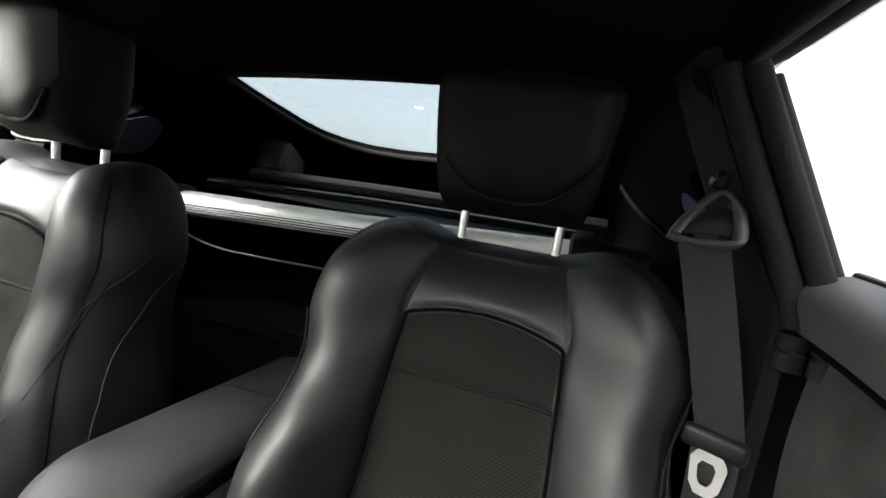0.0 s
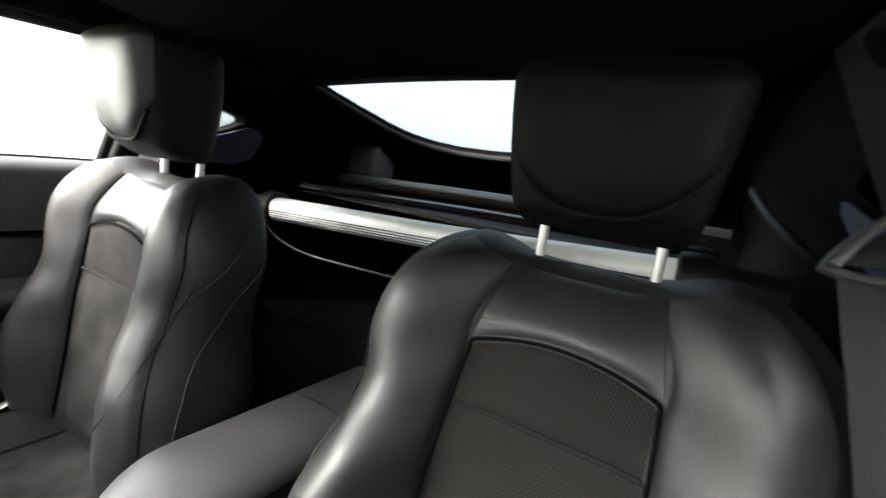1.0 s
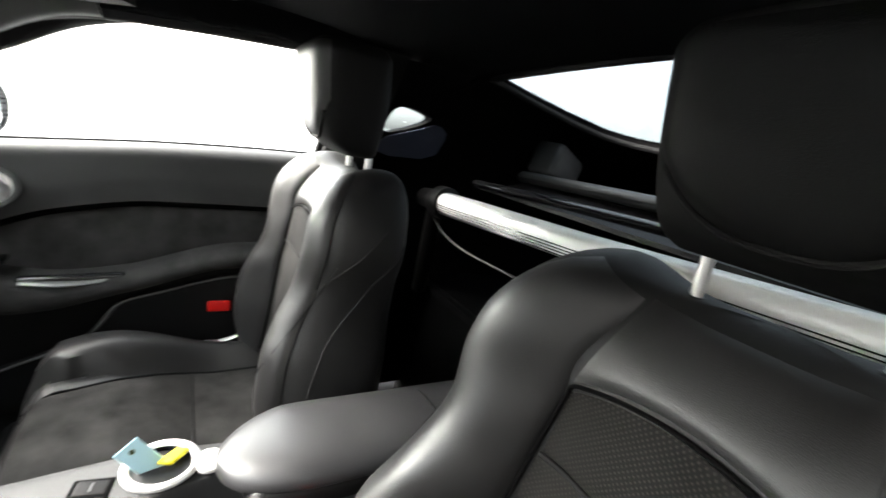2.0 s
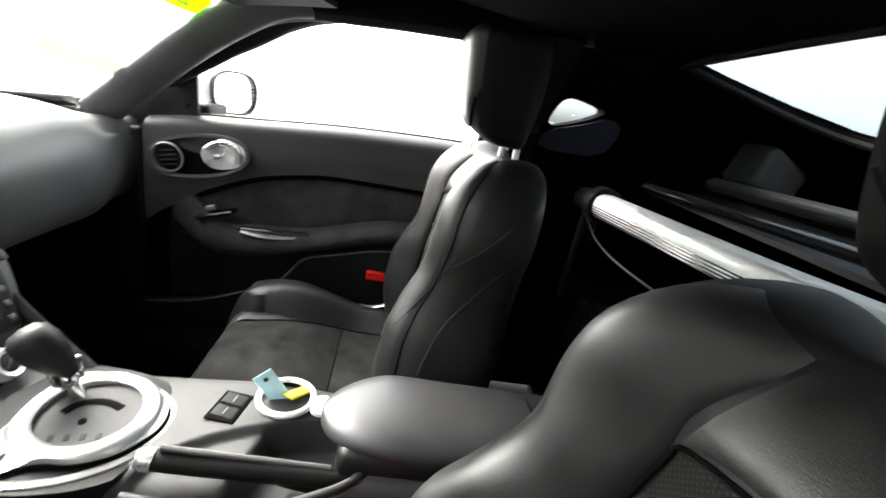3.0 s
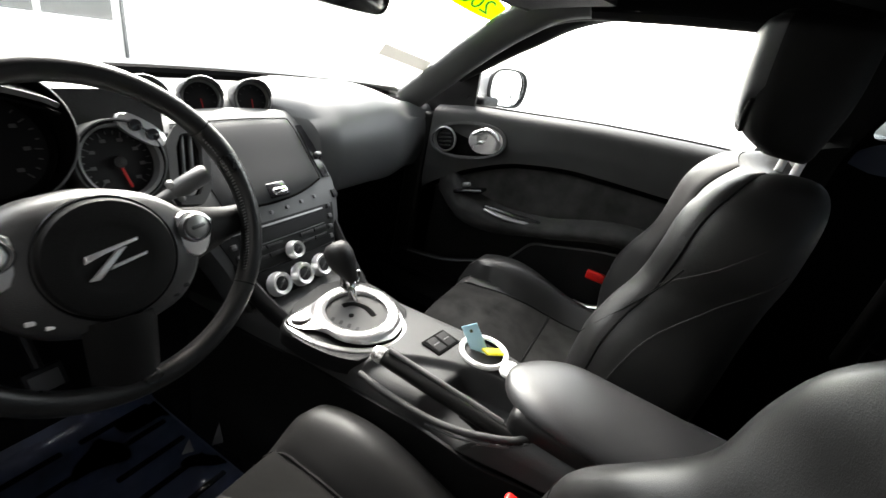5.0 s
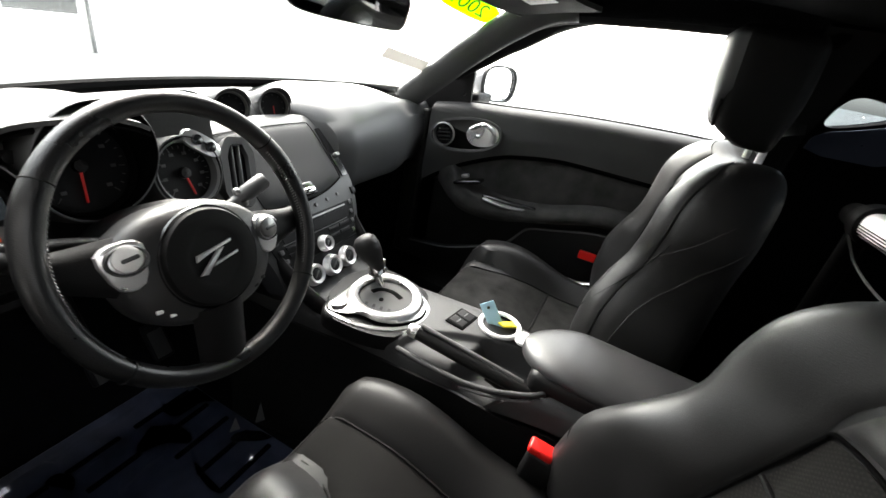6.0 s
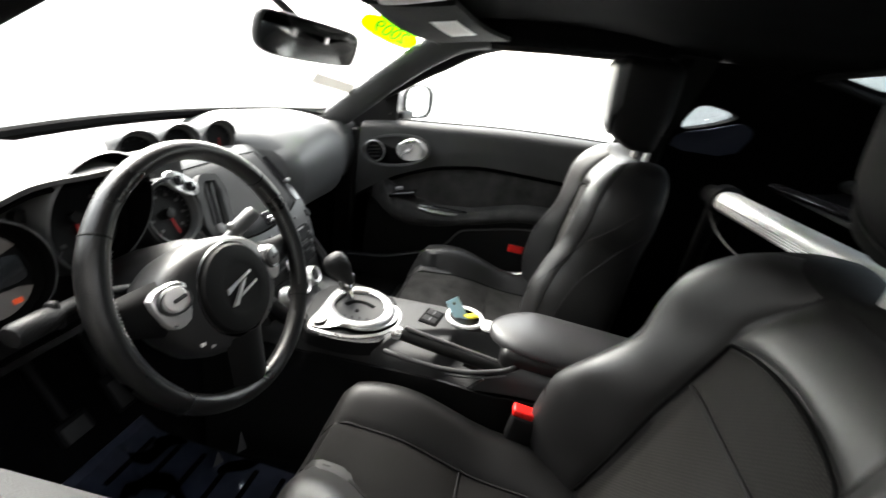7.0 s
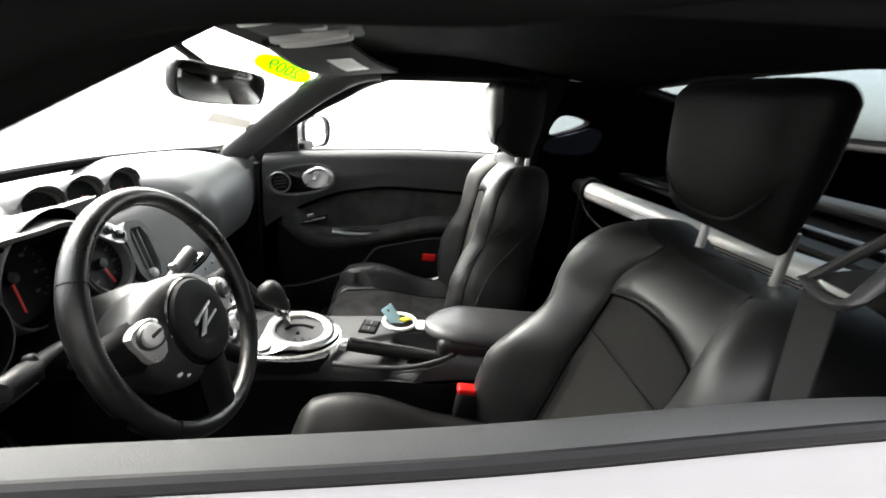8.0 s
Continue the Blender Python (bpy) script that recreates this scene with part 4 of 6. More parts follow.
def car_seat(name, label, at, wide=1.0, back_cloth=MESH_CLOTH, base_cloth=MESH_CLOTH_FLAT):
    seat = thing(name, label, "car seat", group="front seats", at=at)
    seat.scale = (wide, 1, 1)
    seat_back(seat, back_cloth)
    headrest(seat)
    seat_cushion(seat, base_cloth)
    # base shell, rails and the recliner cover
    part("base", rbox((0.44, 0.44, 0.12), pose(0, 0.02, 0.345), 0.02), PLASTIC, seat, "black plastic seat base")
    for sd in (1, -1):
        part("seat_rail", rbox((0.035, 0.52, 0.03), pose(sd * 0.17, 0.02, 0.283), 0.006), GREY_PLASTIC, seat, "grey metal seat rail")
        part("side_cover", rbox((0.022, 0.36, 0.075), pose(sd * 0.243, -0.06, 0.40, 8), 0.010), PLASTIC, seat, "black plastic side cover")
    part("recliner_cover", lathe([(0.05, 0), (0.048, 0.012), (0.03, 0.016), (0, 0.016)], axes((0.235, -0.19, 0.47), (1, 0, 0))), PLASTIC, seat)
    return seat


DRIVER = (-0.353, 0.0, 0.0)
PASSENGER = (0.402, 0.138, 0.012)
SWELL[0] = 1.0
car_seat("car_seat", "black leather driver seat with perforated cloth centre", DRIVER)
SWELL[0], LEAN[0], SLIDE[0] = 0.58, 0.07, -0.118
# Paler front pad on the passenger's headrest: light put into the colour
PAD_SKIN[0], THIN[0], NEAR[0] = LEATHER, 0.0, 0.25
INSERT[0] = (lambda v: -0.965, lambda v: curve_value([(0, 0.46), (0.4, 0.42), (0.7, 0.22), (1.0, 0.02)], v))
BOLSTER[0] = LEATHER
POSTS[0], LIFT[0], ASIDE[0], BOXY[0] = 0.068, -0.014, 0.0, 4.5
DROP[0], AHEAD[0], BROAD[0], DEEP[0] = 0.010, 0.022, 1.04, 0.014
car_seat("car_seat", "black leather passenger seat with smooth suede centre", PASSENGER, 0.90, SUEDE_SEAT, SUEDE_SEAT)
# buckle beside the driver seat
buckle = thing("belt_buckle", "black seat belt buckle with a red release button", "buckle", at=(-0.138, -0.075, 0.0))
part("body", rbox((0.030, 0.050, 0.070), pose(0, -0.002, 0.590, 5), 0.007), PLASTIC, buckle, "black plastic body")
part("button", rbox((0.027, 0.042, 0.016), pose(0, 0.002, 0.630, 5), 0.005), RED, buckle, "red release button")
part("stalk", tube([(0, -0.02, 0.57), (0, -0.05, 0.45), (0, -0.06, 0.33)], 0.010, 8, flat=0.5), WEBBING, buckle, "woven stalk")

# ---- strut bar behind the seats ----
BAR_A, BAR_B = Vector((0.454, -0.530, 0.991)), Vector((-0.455, -0.526, 1.040))
bar = thing("strut_bar", "brushed aluminium strut bar with grooves behind the seats", "strut bar", at=(0, 0, 0))
loops = []
for i in range(41):
    k = i / 40
    p = BAR_A.lerp(BAR_B, k)
    loops.append([p + Vector((0, y, z)) for y, z in oval(0.034, 0.026 + 0.004 * abs(2 * k - 1), 40, 2.6)])
part("tube", rings(loops), BRUSHED, bar, "brushed aluminium tube")
for g in range(4):
    pts = [BAR_A.lerp(BAR_B, k) + Vector((0, 0.0345 - 0.001 * g, -0.002 - 0.0055 * g)) for k in (0.0, 0.5, 1.0)]
    part("groove", tube(pts, 0.0011, 6, steps=8), GLOSS_BLACK, bar, "dark groove along the tube")
for p, q in ((BAR_A, BAR_B), (BAR_B, BAR_A)):
    d = (p - q).normalized()
    part("clamp", lathe([(0.034, -0.005), (0.043, 0.0), (0.044, 0.035), (0.036, 0.05), (0.030, 0.075), (0.026, 0.13), (0, 0.132)], axes(p, d)), PLASTIC, bar, "black plastic end clamp")
    part("stay", tube([p + d * 0.06, p + d * 0.10 + Vector((0, -0.02, -0.10)), p + d * 0.16 + Vector((0, -0.05, -0.30))], 0.022, 10), PLASTIC, bar, "black stay to the body")
    # Grey line for the edge of the black trim below the bar
    part("trim_edge", tube([p + d * 0.02 + Vector((0, 0.03, -0.03)), p + Vector((0, 0.02, -0.055)), p - d * 0.04 + Vector((0, 0.01, -0.080)), p - d * 0.14 + Vector((0, 0, -0.100)), p - d * 0.40 + Vector((0, 0, -0.105))], 0.0028, 8), GREY_DARK, bar, "grey edge of the lower trim")

# shelf of the cargo bay behind the bar
shelf = thing("parcel_shelf", "glossy black shelf edge behind the strut bar", "shelf")
part("front_edge", tube([(0.50, -0.650, 1.050), (0.0, -0.655, 1.068), (-0.50, -0.650, 1.078)], 0.022, 14, steps=16, flat=0.5), GLOSS_BLACK, shelf, "glossy black front edge")
part("rear_edge", tube([(0.53, -0.84, 1.085), (0.0, -0.85, 1.10), (-0.53, -0.84, 1.105)], 0.030, 14, steps=16, flat=0.6), GREY_DARK, shelf, "grey rear edge")
part("cover", sheet(lambda s, t: (lerp(-0.52, 0.52, s), lerp(-0.85, -0.66, t), lerp(1.075, 1.045, t) - 0.012 * math.sin(math.pi * t)), 12, 6, 0.01), PLASTIC, shelf, "black cover")
part("side_cap", rbox((0.10, 0.16, 0.11), pose(0.52, -0.95, 1.13, 20, 0, 12), 0.02), GREY_DARK, shelf, "dark side cap")
part("side_edge", tube([(-0.54, -0.76, 1.20), (-0.555, -0.62, 1.155), (-0.585, -0.54, 1.120), (-0.632, -0.525, 1.088)], 0.008, 10, steps=24), PLASTIC, shelf, "bluish black edge of the side trim")

# belt anchor beside the passenger seat
anchor = thing("belt_anchor", "grey belt anchor strap low beside the passenger seat", "belt anchor")
for k in range(2):
    part("strap", tube([(0.632, 0.012 - 0.01 * k, 0.545 - 0.022 * k), (0.628, -0.03, 0.548 - 0.022 * k), (0.622, -0.085, 0.572 - 0.022 * k)], 0.008, 8, flat=0.5), PALE_SILVER if k == 0 else GREY_PLASTIC, anchor)
part("foot", rbox((0.03, 0.05, 0.29), pose(0.634, -0.05, 0.405), 0.008), PLASTIC, anchor, "black bracket")


# ---- dashboard ----
dash = thing("dashboard", "dark grey grained soft-touch dashboard", "dashboard")


def dash_section(x):
    """The outline of the dashboard, (y, z), from the windscreen round its face to below."""
    cy = cowl_y(x)
    d = smooth(0.10, -0.10, x)
    c = smooth(0.195, 0.155, abs(x - 0.008))
    face = lerp(0.597, 0.640, d) + 0.052 * smooth(0.46, 0.68, abs(x))
    face = lerp(face, 0.745, c)
    drop = 0.044 * smooth(0.42, 0.66, abs(x)) + 0.034 * smooth(0.30, 0.14, abs(x))
    low = 0.752 - 0.01 * smooth(0.4, 0.7, x)
    pts = [(cy + 0.07, 0.955 - drop), (cy, 0.970 - drop), (lerp(cy, face, 0.35), 0.984 - drop), (lerp(cy, face, 0.66), 0.976 - drop), (lerp(cy, face, 0.86), 0.950 - drop),
           (face + 0.008, 0.905 - 0.02 * c), (face, 0.855), (face + 0.008, 0.80), (face + 0.03, low + 0.012), (face + 0.07, low), (face + 0.20, low - 0.02), (face + 0.35, low - 0.04)]
    return pts


def dash_sheet(s, t):
    x = lerp(0.735, -0.735, s)
    pts = [Vector((0, y, z)) for y, z in dash_section(x)]
    p = spline(pts, t)
    return x, p.y, p.z


part("pad", sheet(lambda s, t: dash_sheet(1 - s, t), 60, 60, 0.01), DASH, dash, "dark grey grained soft plastic")
strip = [(x, cowl_y(x) + 0.02, 0.970) for x in [lerp(-0.66, 0.66, i / 20) for i in range(21)]]
part("cowl_strip", tube(strip, 0.013, 8, steps=60), NIGHT, dash, "black strip at the foot of the windscreen")
for sd in (1, -1):
    sx = 0.5 - sd * 0.606 / 1.47
    st = min((i / 400 for i in range(120, 240)), key=lambda k: abs(dash_sheet(sx, k)[2] - 0.922))
    at = Vector(dash_sheet(sx, st))
    n = (Vector(dash_sheet(sx + 0.01, st)) - Vector(dash_sheet(sx - 0.01, st))).cross(Vector(dash_sheet(sx, st + 0.01)) - Vector(dash_sheet(sx, st - 0.01))).normalized()
    n = n if n.y < 0 else -n
    m = axes(at, n)
    part("side_vent", lathe([(0.034, -0.004), (0.033, 0.003), (0.026, 0.004), (0.022, -0.002)], m @ Matrix.Diagonal((1, 0.45, 1, 1)), 28, cap=False), DASH, dash, "small oval side vent")
    part("side_vent_core", prism(oval(0.024, 0.010, 24, 2.2), 0.0015, m @ pose(0, 0, 0.001)), NIGHT, dash)
    part("side_vent_vane", rbox((0.010, 0.016, 0.004), m @ pose(0, 0, 0.003), 0.0015, 2), GREY_DARK, dash)
# dark underside and knee panels
part("under_cover", sheet(lambda s, t: (lerp(0.70, 0.13, s), lerp(0.66, 1.0, t), lerp(0.742, 0.60, t)), 8, 8, 0.01), CARPET, dash)
part("knee_panel", sheet(lambda s, t: (lerp(-0.13, -0.70, s), lerp(0.62, 0.98, t), lerp(0.76, 0.60, t)), 8, 8, 0.01), PLASTIC, dash, "black plastic knee panel")

# three gauge pods on top
pods = thing("gauge_pod", "three round auxiliary gauges in hooded pods", "gauges")
AIM = Vector((-0.30, -0.80, 0.22)).normalized()
for k in (-1, 0, 1):
    at = Vector((0.011 + 0.108 * k, 0.750 + 0.012 * (1 - abs(k)) + 0.01 * (k < 0), 0.954))
    m = axes(at, AIM) @ Matrix.Scale(0.83, 4)
    pod = part("pod", lathe([(0.034, -0.105), (0.046, -0.07), (0.0495, -0.02), (0.0490, 0.004), (0.046, 0.008), (0.043, 0.004), (0.041, -0.012)], m, 36, cap=False), DASH, pods, "grey hooded pod")
    hood_loops = []
    for i in range(15):
        a = lerp(0.06 * math.pi, 0.94 * math.pi, i / 14)
        c, s = math.cos(a), math.sin(a)
        reach = 0.030 * math.sin(a) ** 0.7
        hood_loops.append([m @ Vector((r * c, r * s, h)) for r, h in ((0.0485, -0.03), (0.0505, reach), (0.0485, reach + 0.003), (0.0455, reach), (0.0445, -0.01))])
    part("visor", rings(hood_loops, cap=True), DASH, pod, "grey visor")
    part("ring", lathe([(0.042, -0.004), (0.043, 0.004), (0.0395, 0.006), (0.037, -0.006)], m, 36, cap=False), SILVER, pod, "silver ring")
    part("dial", lathe([(0.0375, -0.005), (0.0, -0.005)], m, 32, cap=False), DIAL, pod, "dark dial")
    for j in range(9):
        a = radians(225 - 33.75 * j)
        part("mark", rbox((0.005, 0.0014, 0.0008), m @ pose(0.030 * math.cos(a), 0.030 * math.sin(a), -0.0045, 0, 0, math.degrees(a)), 0.0003, 1), DIAL_MARK, pod)
    part("needle", rbox((0.0022, 0.026, 0.001), m @ pose(0.001, -0.012, -0.0035, 0, 0, 8 - 5 * k), 0.0004, 1), NEEDLE, pod, "red needle")

# ---- centre stack ----
stack = thing("centre_stack", "grey centre stack with closed lid, radio and three heater knobs", "centre console")


def stack_line(k):
    """The face of the stack in the middle, (y, z), from its rounded top to its foot."""
    return spline([(0, 0.775, 0.922), (0, 0.718, 0.946), (0, 0.668, 0.924), (0, 0.608, 0.872), (0, 0.554, 0.822), (0, 0.514, 0.762), (0, 0.486, 0.702), (0, 0.472, 0.662), (0, 0.470, 0.636)], k)


def stack_half(k):
    return curve_value([(0, 0.154), (0.25, 0.204), (0.5, 0.190), (0.75, 0.146), (1.0, 0.125)], k)


def stack_place(u, k, off=0.0):
    p = stack_line(k)
    d = stack_line(min(k + 0.01, 1)) - stack_line(max(k - 0.01, 0))
    n = Vector((0, d.z, -d.y)).normalized()
    if n.dot(Vector((0, -0.64, 0.77))) < 0:
        n = -n
    drop = 0.034 * max(0.0, abs(u) - 0.90) ** 1.5 / 0.10 ** 1.5
    q = p + n * (off - drop - 0.012 * u * u)
    return Vector((0.010 + u * stack_half(k), q.y, q.z))


part("shell", sheet(lambda s, t: stack_place(lerp(1.0, -1.0, s), t), 40, 48, 0.02), GREY_DARK, stack, "grey plastic shell")
for sd in (1, -1):
    part("flank", sheet(lambda s, t: (0.010 + sd * (stack_half(t) - 0.001), lerp(stack_place(1.0, t).y, 0.90, s), lerp(stack_place(1.0, t).z, stack_place(1.0, t).z - 0.12, s)), 6, 24, 0.008), PLASTIC, stack, "black side of the stack")


def stack_patch(u0, u1, k0, k1, name, mat, label, off=0.002, puff=0.003, nu=16, nv=12, thick=0.006):
    return part(name, sheet(lambda s, t: stack_place(lerp(u1, u0, s), lerp(k0, k1, t), off), nu, nv, thick, puff, 14), mat, stack, label)


def lid_place(a, b, off=0.0):
    """The lid's foot bows down towards the middle."""
    u = lerp(-0.56, 0.685, a)
    return stack_place(u, lerp(0.225, 0.520 - 0.030 * abs(2 * a - 0.8) ** 2.2, b), off)


part("lid", sheet(lambda s, t: lid_place(1 - s, t, 0.002), 20, 16, 0.006, 0.004, 14), LID, stack, "flat grey lid of the storage box")
part("lid_gap", tube([lid_place(k / 24, 1.012, 0.0035) for k in range(25)], 0.0022, 6), NIGHT, stack, "dark gap under the lid")
part("lid_gap", tube([lid_place(1.008, k / 16, 0.003) for k in range(17)], 0.0013, 6), NIGHT, stack, "dark gap beside the lid")
part("lid_gap", tube([lid_place(k / 24, -0.012, 0.003) for k in range(25)], 0.0013, 6), NIGHT, stack, "dark gap over the lid")
m_l = axes(stack_place(0.05, 0.488, 0.008), (0, -0.64, 0.77))
part("latch_recess", rbox((0.044, 0.030, 0.010), m_l @ pose(0, 0.002, -0.004), 0.003), GLOSS_BLACK, stack)
part("latch", rbox((0.034, 0.014, 0.012), m_l @ pose(0, -0.004, 0.002), 0.005), CHROME, stack, "chrome lid latch")
for i in range(6):
    u = lerp(-0.54, 0.52, i / 5)
    part("round_button", lathe([(0.0042, 0), (0.0038, 0.003), (0, 0.0036)], axes(stack_place(u, 0.552 - 0.008 * abs(i - 2) ** 1.3 * 0.4, 0.0), (0, -0.8, 0.6)), 12), GREY_PLASTIC, stack)
radio = stack_patch(-0.79, 0.79, 0.576, 0.725, "radio", RUBBER, "black radio panel", 0.003, 0.001)
part("display", sheet(lambda s, t: stack_place(lerp(0.56, -0.60, s), lerp(0.598, 0.634, t), 0.0055), 6, 3, 0.004), DIAL, radio, "dark radio display")
part("bright_line", sheet(lambda s, t: stack_place(lerp(0.58, -0.64, s), lerp(0.584, 0.590, t), 0.0060), 6, 2, 0.004), SILVER, radio, "bright line over the display")
part("frame_line", sheet(lambda s, t: stack_place(lerp(0.58, -0.64, s), lerp(0.640, 0.643, t), 0.0060), 6, 2, 0.004), GREY_PLASTIC, radio, "grey line under the display")
for k in (0.656, 0.684):
    for u0, u1 in ((-0.62, -0.38), (-0.36, -0.14), (0.14, 0.36), (0.38, 0.60)):
        part("radio_button", sheet(lambda s, t: stack_place(lerp(u1, u0, s), lerp(k - 0.007, k + 0.006, t), 0.0065), 4, 3, 0.006, 0.001), PLASTIC, radio, "long dark radio button")
for sd in (1, -1):
    for i in range(4):
        part("side_button", rbox((0.011, 0.010, 0.005), axes(stack_place(sd * 0.70, lerp(0.585, 0.700, i / 3), 0.005), (0, -0.85, 0.53)), 0.002, 2), GREY_DARK, radio)


def dial_knob(at, n, r, parent, name="knob"):
    m = axes(at, n)
    k = part(name, lathe([(r * 1.10, 0), (r * 1.10, 0.003), (r * 1.02, 0.005), (r * 0.98, 0.015), (r * 0.90, 0.018), (r * 0.66, 0.0165), (r * 0.62, 0.014)], m, 32, cap=False), PALE_SILVER, parent, "silver ringed rotary knob")
    part("cap", lathe([(r * 0.64, 0.0140), (r * 0.5, 0.0150), (0, 0.0155)], m, 24, cap=False), PLASTIC, k, "black knob face")
    part("pointer", rbox((r * 0.9, r * 0.16, 0.002), m @ pose(0, 0, 0.0160, 0, 0, 35), 0.0006, 1), GREY_DARK, k)
    return k


stack_patch(-0.86, 0.86, 0.730, 0.93, "heater_panel", RUBBER, "black heater panel", 0.003, 0.001)
KN = Vector((0, -0.86, 0.50))
for x in (-0.047, 0.009, 0.064):
    p = stack_place((x - 0.010) / stack_half(0.80), 0.815, 0.004)
    dial_knob(p, KN, 0.0225, stack)
dial_knob(stack_place(-0.005 / 0.135, 0.694, 0.006), KN, 0.0165, stack, "volume_knob")
# slim side air outlets on the stack's shoulders
for sd in (1, -1):
    frame_v = part("air_outlet", sheet(lambda s, t: stack_place(sd * lerp(0.755 - 0.015 * math.sin(math.pi * t), 0.855, s if sd < 0 else 1 - s), lerp(0.262, 0.475, t), 0.004), 4, 14, 0.006), GLOSS_BLACK, stack, "slim dark air outlet")
    part("thumb_wheel", rbox((0.016, 0.011, 0.012), axes(stack_place(sd * 0.815, 0.385, 0.010), (0, -0.64, 0.77)), 0.004), SILVER, frame_v, "silver thumb wheel")
    part("hazard_switch", rbox((0.014, 0.018, 0.006), axes(stack_place(sd * 0.86, 0.545, 0.002), (0, -0.75, 0.6)), 0.002, 2), PLASTIC, stack)

# ---- tunnel console ----
console = thing("tunnel_console", "dark grey plastic console between the seats", "console")
CX = 0.020


def console_top(y):
    return curve_value([(-0.50, 0.640), (0.0, 0.650), (0.10, 0.657), (0.25, 0.648), (0.36, 0.642), (0.45, 0.645), (0.60, 0.66)], y)


def console_half(y):
    return curve_value([(-0.50, 0.092), (-0.10, 0.094), (0.02, 0.110), (0.20, 0.112), (0.33, 0.112), (0.45, 0.128), (0.60, 0.150)], y)


def recess_edge(y):
    """Where the hollow beside the parking brake ends towards the passenger."""
    return curve_value([(-0.06, 0.040), (0.0, 0.042), (0.07, 0.028), (0.13, 0.008), (0.20, -0.030), (0.235, -0.075)], y)


def console_height(x, y):
    hw = console_half(y)
    k = clamp(abs(x - CX) / hw)
    z = console_top(y) + 0.008 - 0.055 * (1 - max(0.0, 1 - k ** 7) ** (1 / 3))
    left = curve_value([(-0.06, -0.045), (-0.045, -0.062), (0.01, -0.084), (0.09, -0.098), (0.24, -0.10)], y)
    inside = smooth(recess_edge(y) + 0.003, recess_edge(y) - 0.011, x) * smooth(left - 0.002, left + 0.008, x) * smooth(0.240, 0.222, y) * smooth(-0.058, -0.044, y)
    deep = lerp(0.050, 0.012, smooth(0.095, 0.125, y + 0.25 * (x + 0.08)))
    return z - deep * inside + 0.008 * smooth(0.06, -0.02, y) * smooth(0.0, -0.05, x)


def console_sheet(s, t):
    y = lerp(-0.50, 0.62, t)
    x = CX + lerp(-1, 1, s) * console_half(y)
    return x, y, console_height(x, y)


part("body", sheet(console_sheet, 90, 260, 0.004), CONSOLE, console, "dark grey plastic top with a hollow for the parking brake")
for sd in (1, -1):
    part("side", sheet(lambda s, t: (CX + sd * console_half(lerp(-0.5, 0.62, t)) * lerp(1.0, 1.08, s), lerp(-0.5, 0.62, t), lerp(console_top(lerp(-0.5, 0.62, t)) - 0.046, 0.25, s)), 8, 40, 0.006), PLASTIC, console, "black plastic side")
for sd in (1, -1):
    pts = [(CX + sd * 0.130, 0.53, 0.735), (CX + sd * 0.121, 0.48, 0.690), (CX + sd * 0.110, 0.43, 0.655), (CX + sd * 0.094, 0.38, 0.626)]
    part("cheek", tube(pts, 0.012, 12, flat=1.6), PLASTIC, console, "rounded cheek beside the stack")

# armrest lid
lid = thing("armrest_lid", "rounded dark leather lid of the console armrest", "armrest")


def lid_ring(y):
    k = clamp((0.022 - y) / 0.50)
    hw = 0.084 * (1 - max(0.0, 1 - k / 0.26) ** 2.2) ** 0.5 if k < 0.26 else 0.084
    c = CX + 0.008 - 0.006 * k
    zt = 0.728 - 0.012 * (1 - smooth(0, 0.2, k)) - 0.01 * k
    return hw, c, zt


loops = []
for i in range(36):
    k = (i / 35) ** 1.6
    y = 0.022 - 0.50 * max(k, 0.0012)
    hw, c, zt = lid_ring(y)
    ring = []
    for a in range(32):
        t = a * math.tau / 32
        cs, sn = math.cos(t), math.sin(t)
        h = (0.030 if sn > 0 else 0.012) * min(1.0, 0.35 + hw / 0.084 * 0.65)
        ring.append(Vector((c + hw * math.copysign(abs(cs) ** 0.75, cs), y, zt - 0.030 + h * math.copysign(abs(sn) ** 0.85, sn))))
    loops.append(ring)
part("pad", rings(loops), LEATHER_LIT, lid, "padded leather top, its brightness put into a paler colour")
lid_y = -0.30
hw, c, zt = lid_ring(lid_y)
pts = [(c + hw * math.cos(t) * 1.003, lid_y, zt - 0.030 + 0.0305 * math.sin(t)) for t in [math.pi * i / 14 for i in range(15)]]
part("seam", tube(pts, 0.002, 6, steps=42), THREAD, lid, "dark cross seam")
part("box", rbox((0.155, 0.47, 0.05), pose(CX + 0.005, -0.245, 0.668), 0.018), PLASTIC, lid, "black storage box under the lid")

# selector with silver surround
selector = thing("gear_selector", "automatic gear selector in a silver oval surround", "gear selector")
GM = pose(0.007, 0.312, 0.667, 3, 0, 0)
plinth = rounded([(-0.122, 0.098), (-0.124, 0.02), (-0.106, -0.050), (-0.060, -0.102), (0.022, -0.110), (0.080, -0.072), (0.102, 0.01), (0.098, 0.090), (0.045, 0.128)], 2)
part("plinth", prism(plinth, 0.034, GM @ pose(0, 0, -0.042), r=0.012, segs=4), RUBBER, selector, "black plinth")
ring_out = rounded([(-0.112, 0.072), (-0.098, 0.083), (-0.060, 0.079), (0.0, 0.080), (0.050, 0.086), (0.077, 0.068), (0.079, 0.015), (0.062, -0.042), (0.030, -0.076), (-0.013, -0.083), (-0.058, -0.060), (-0.082, -0.022), (-0.084, 0.020), (-0.108, 0.050)], 2)
ring_out = ring_of(ring_out, 84)
HOLE = (-0.004, 0.008)
ring_hole = toward(ring_out, oval(0.060, 0.056, 64, 2.1, *HOLE), HOLE)


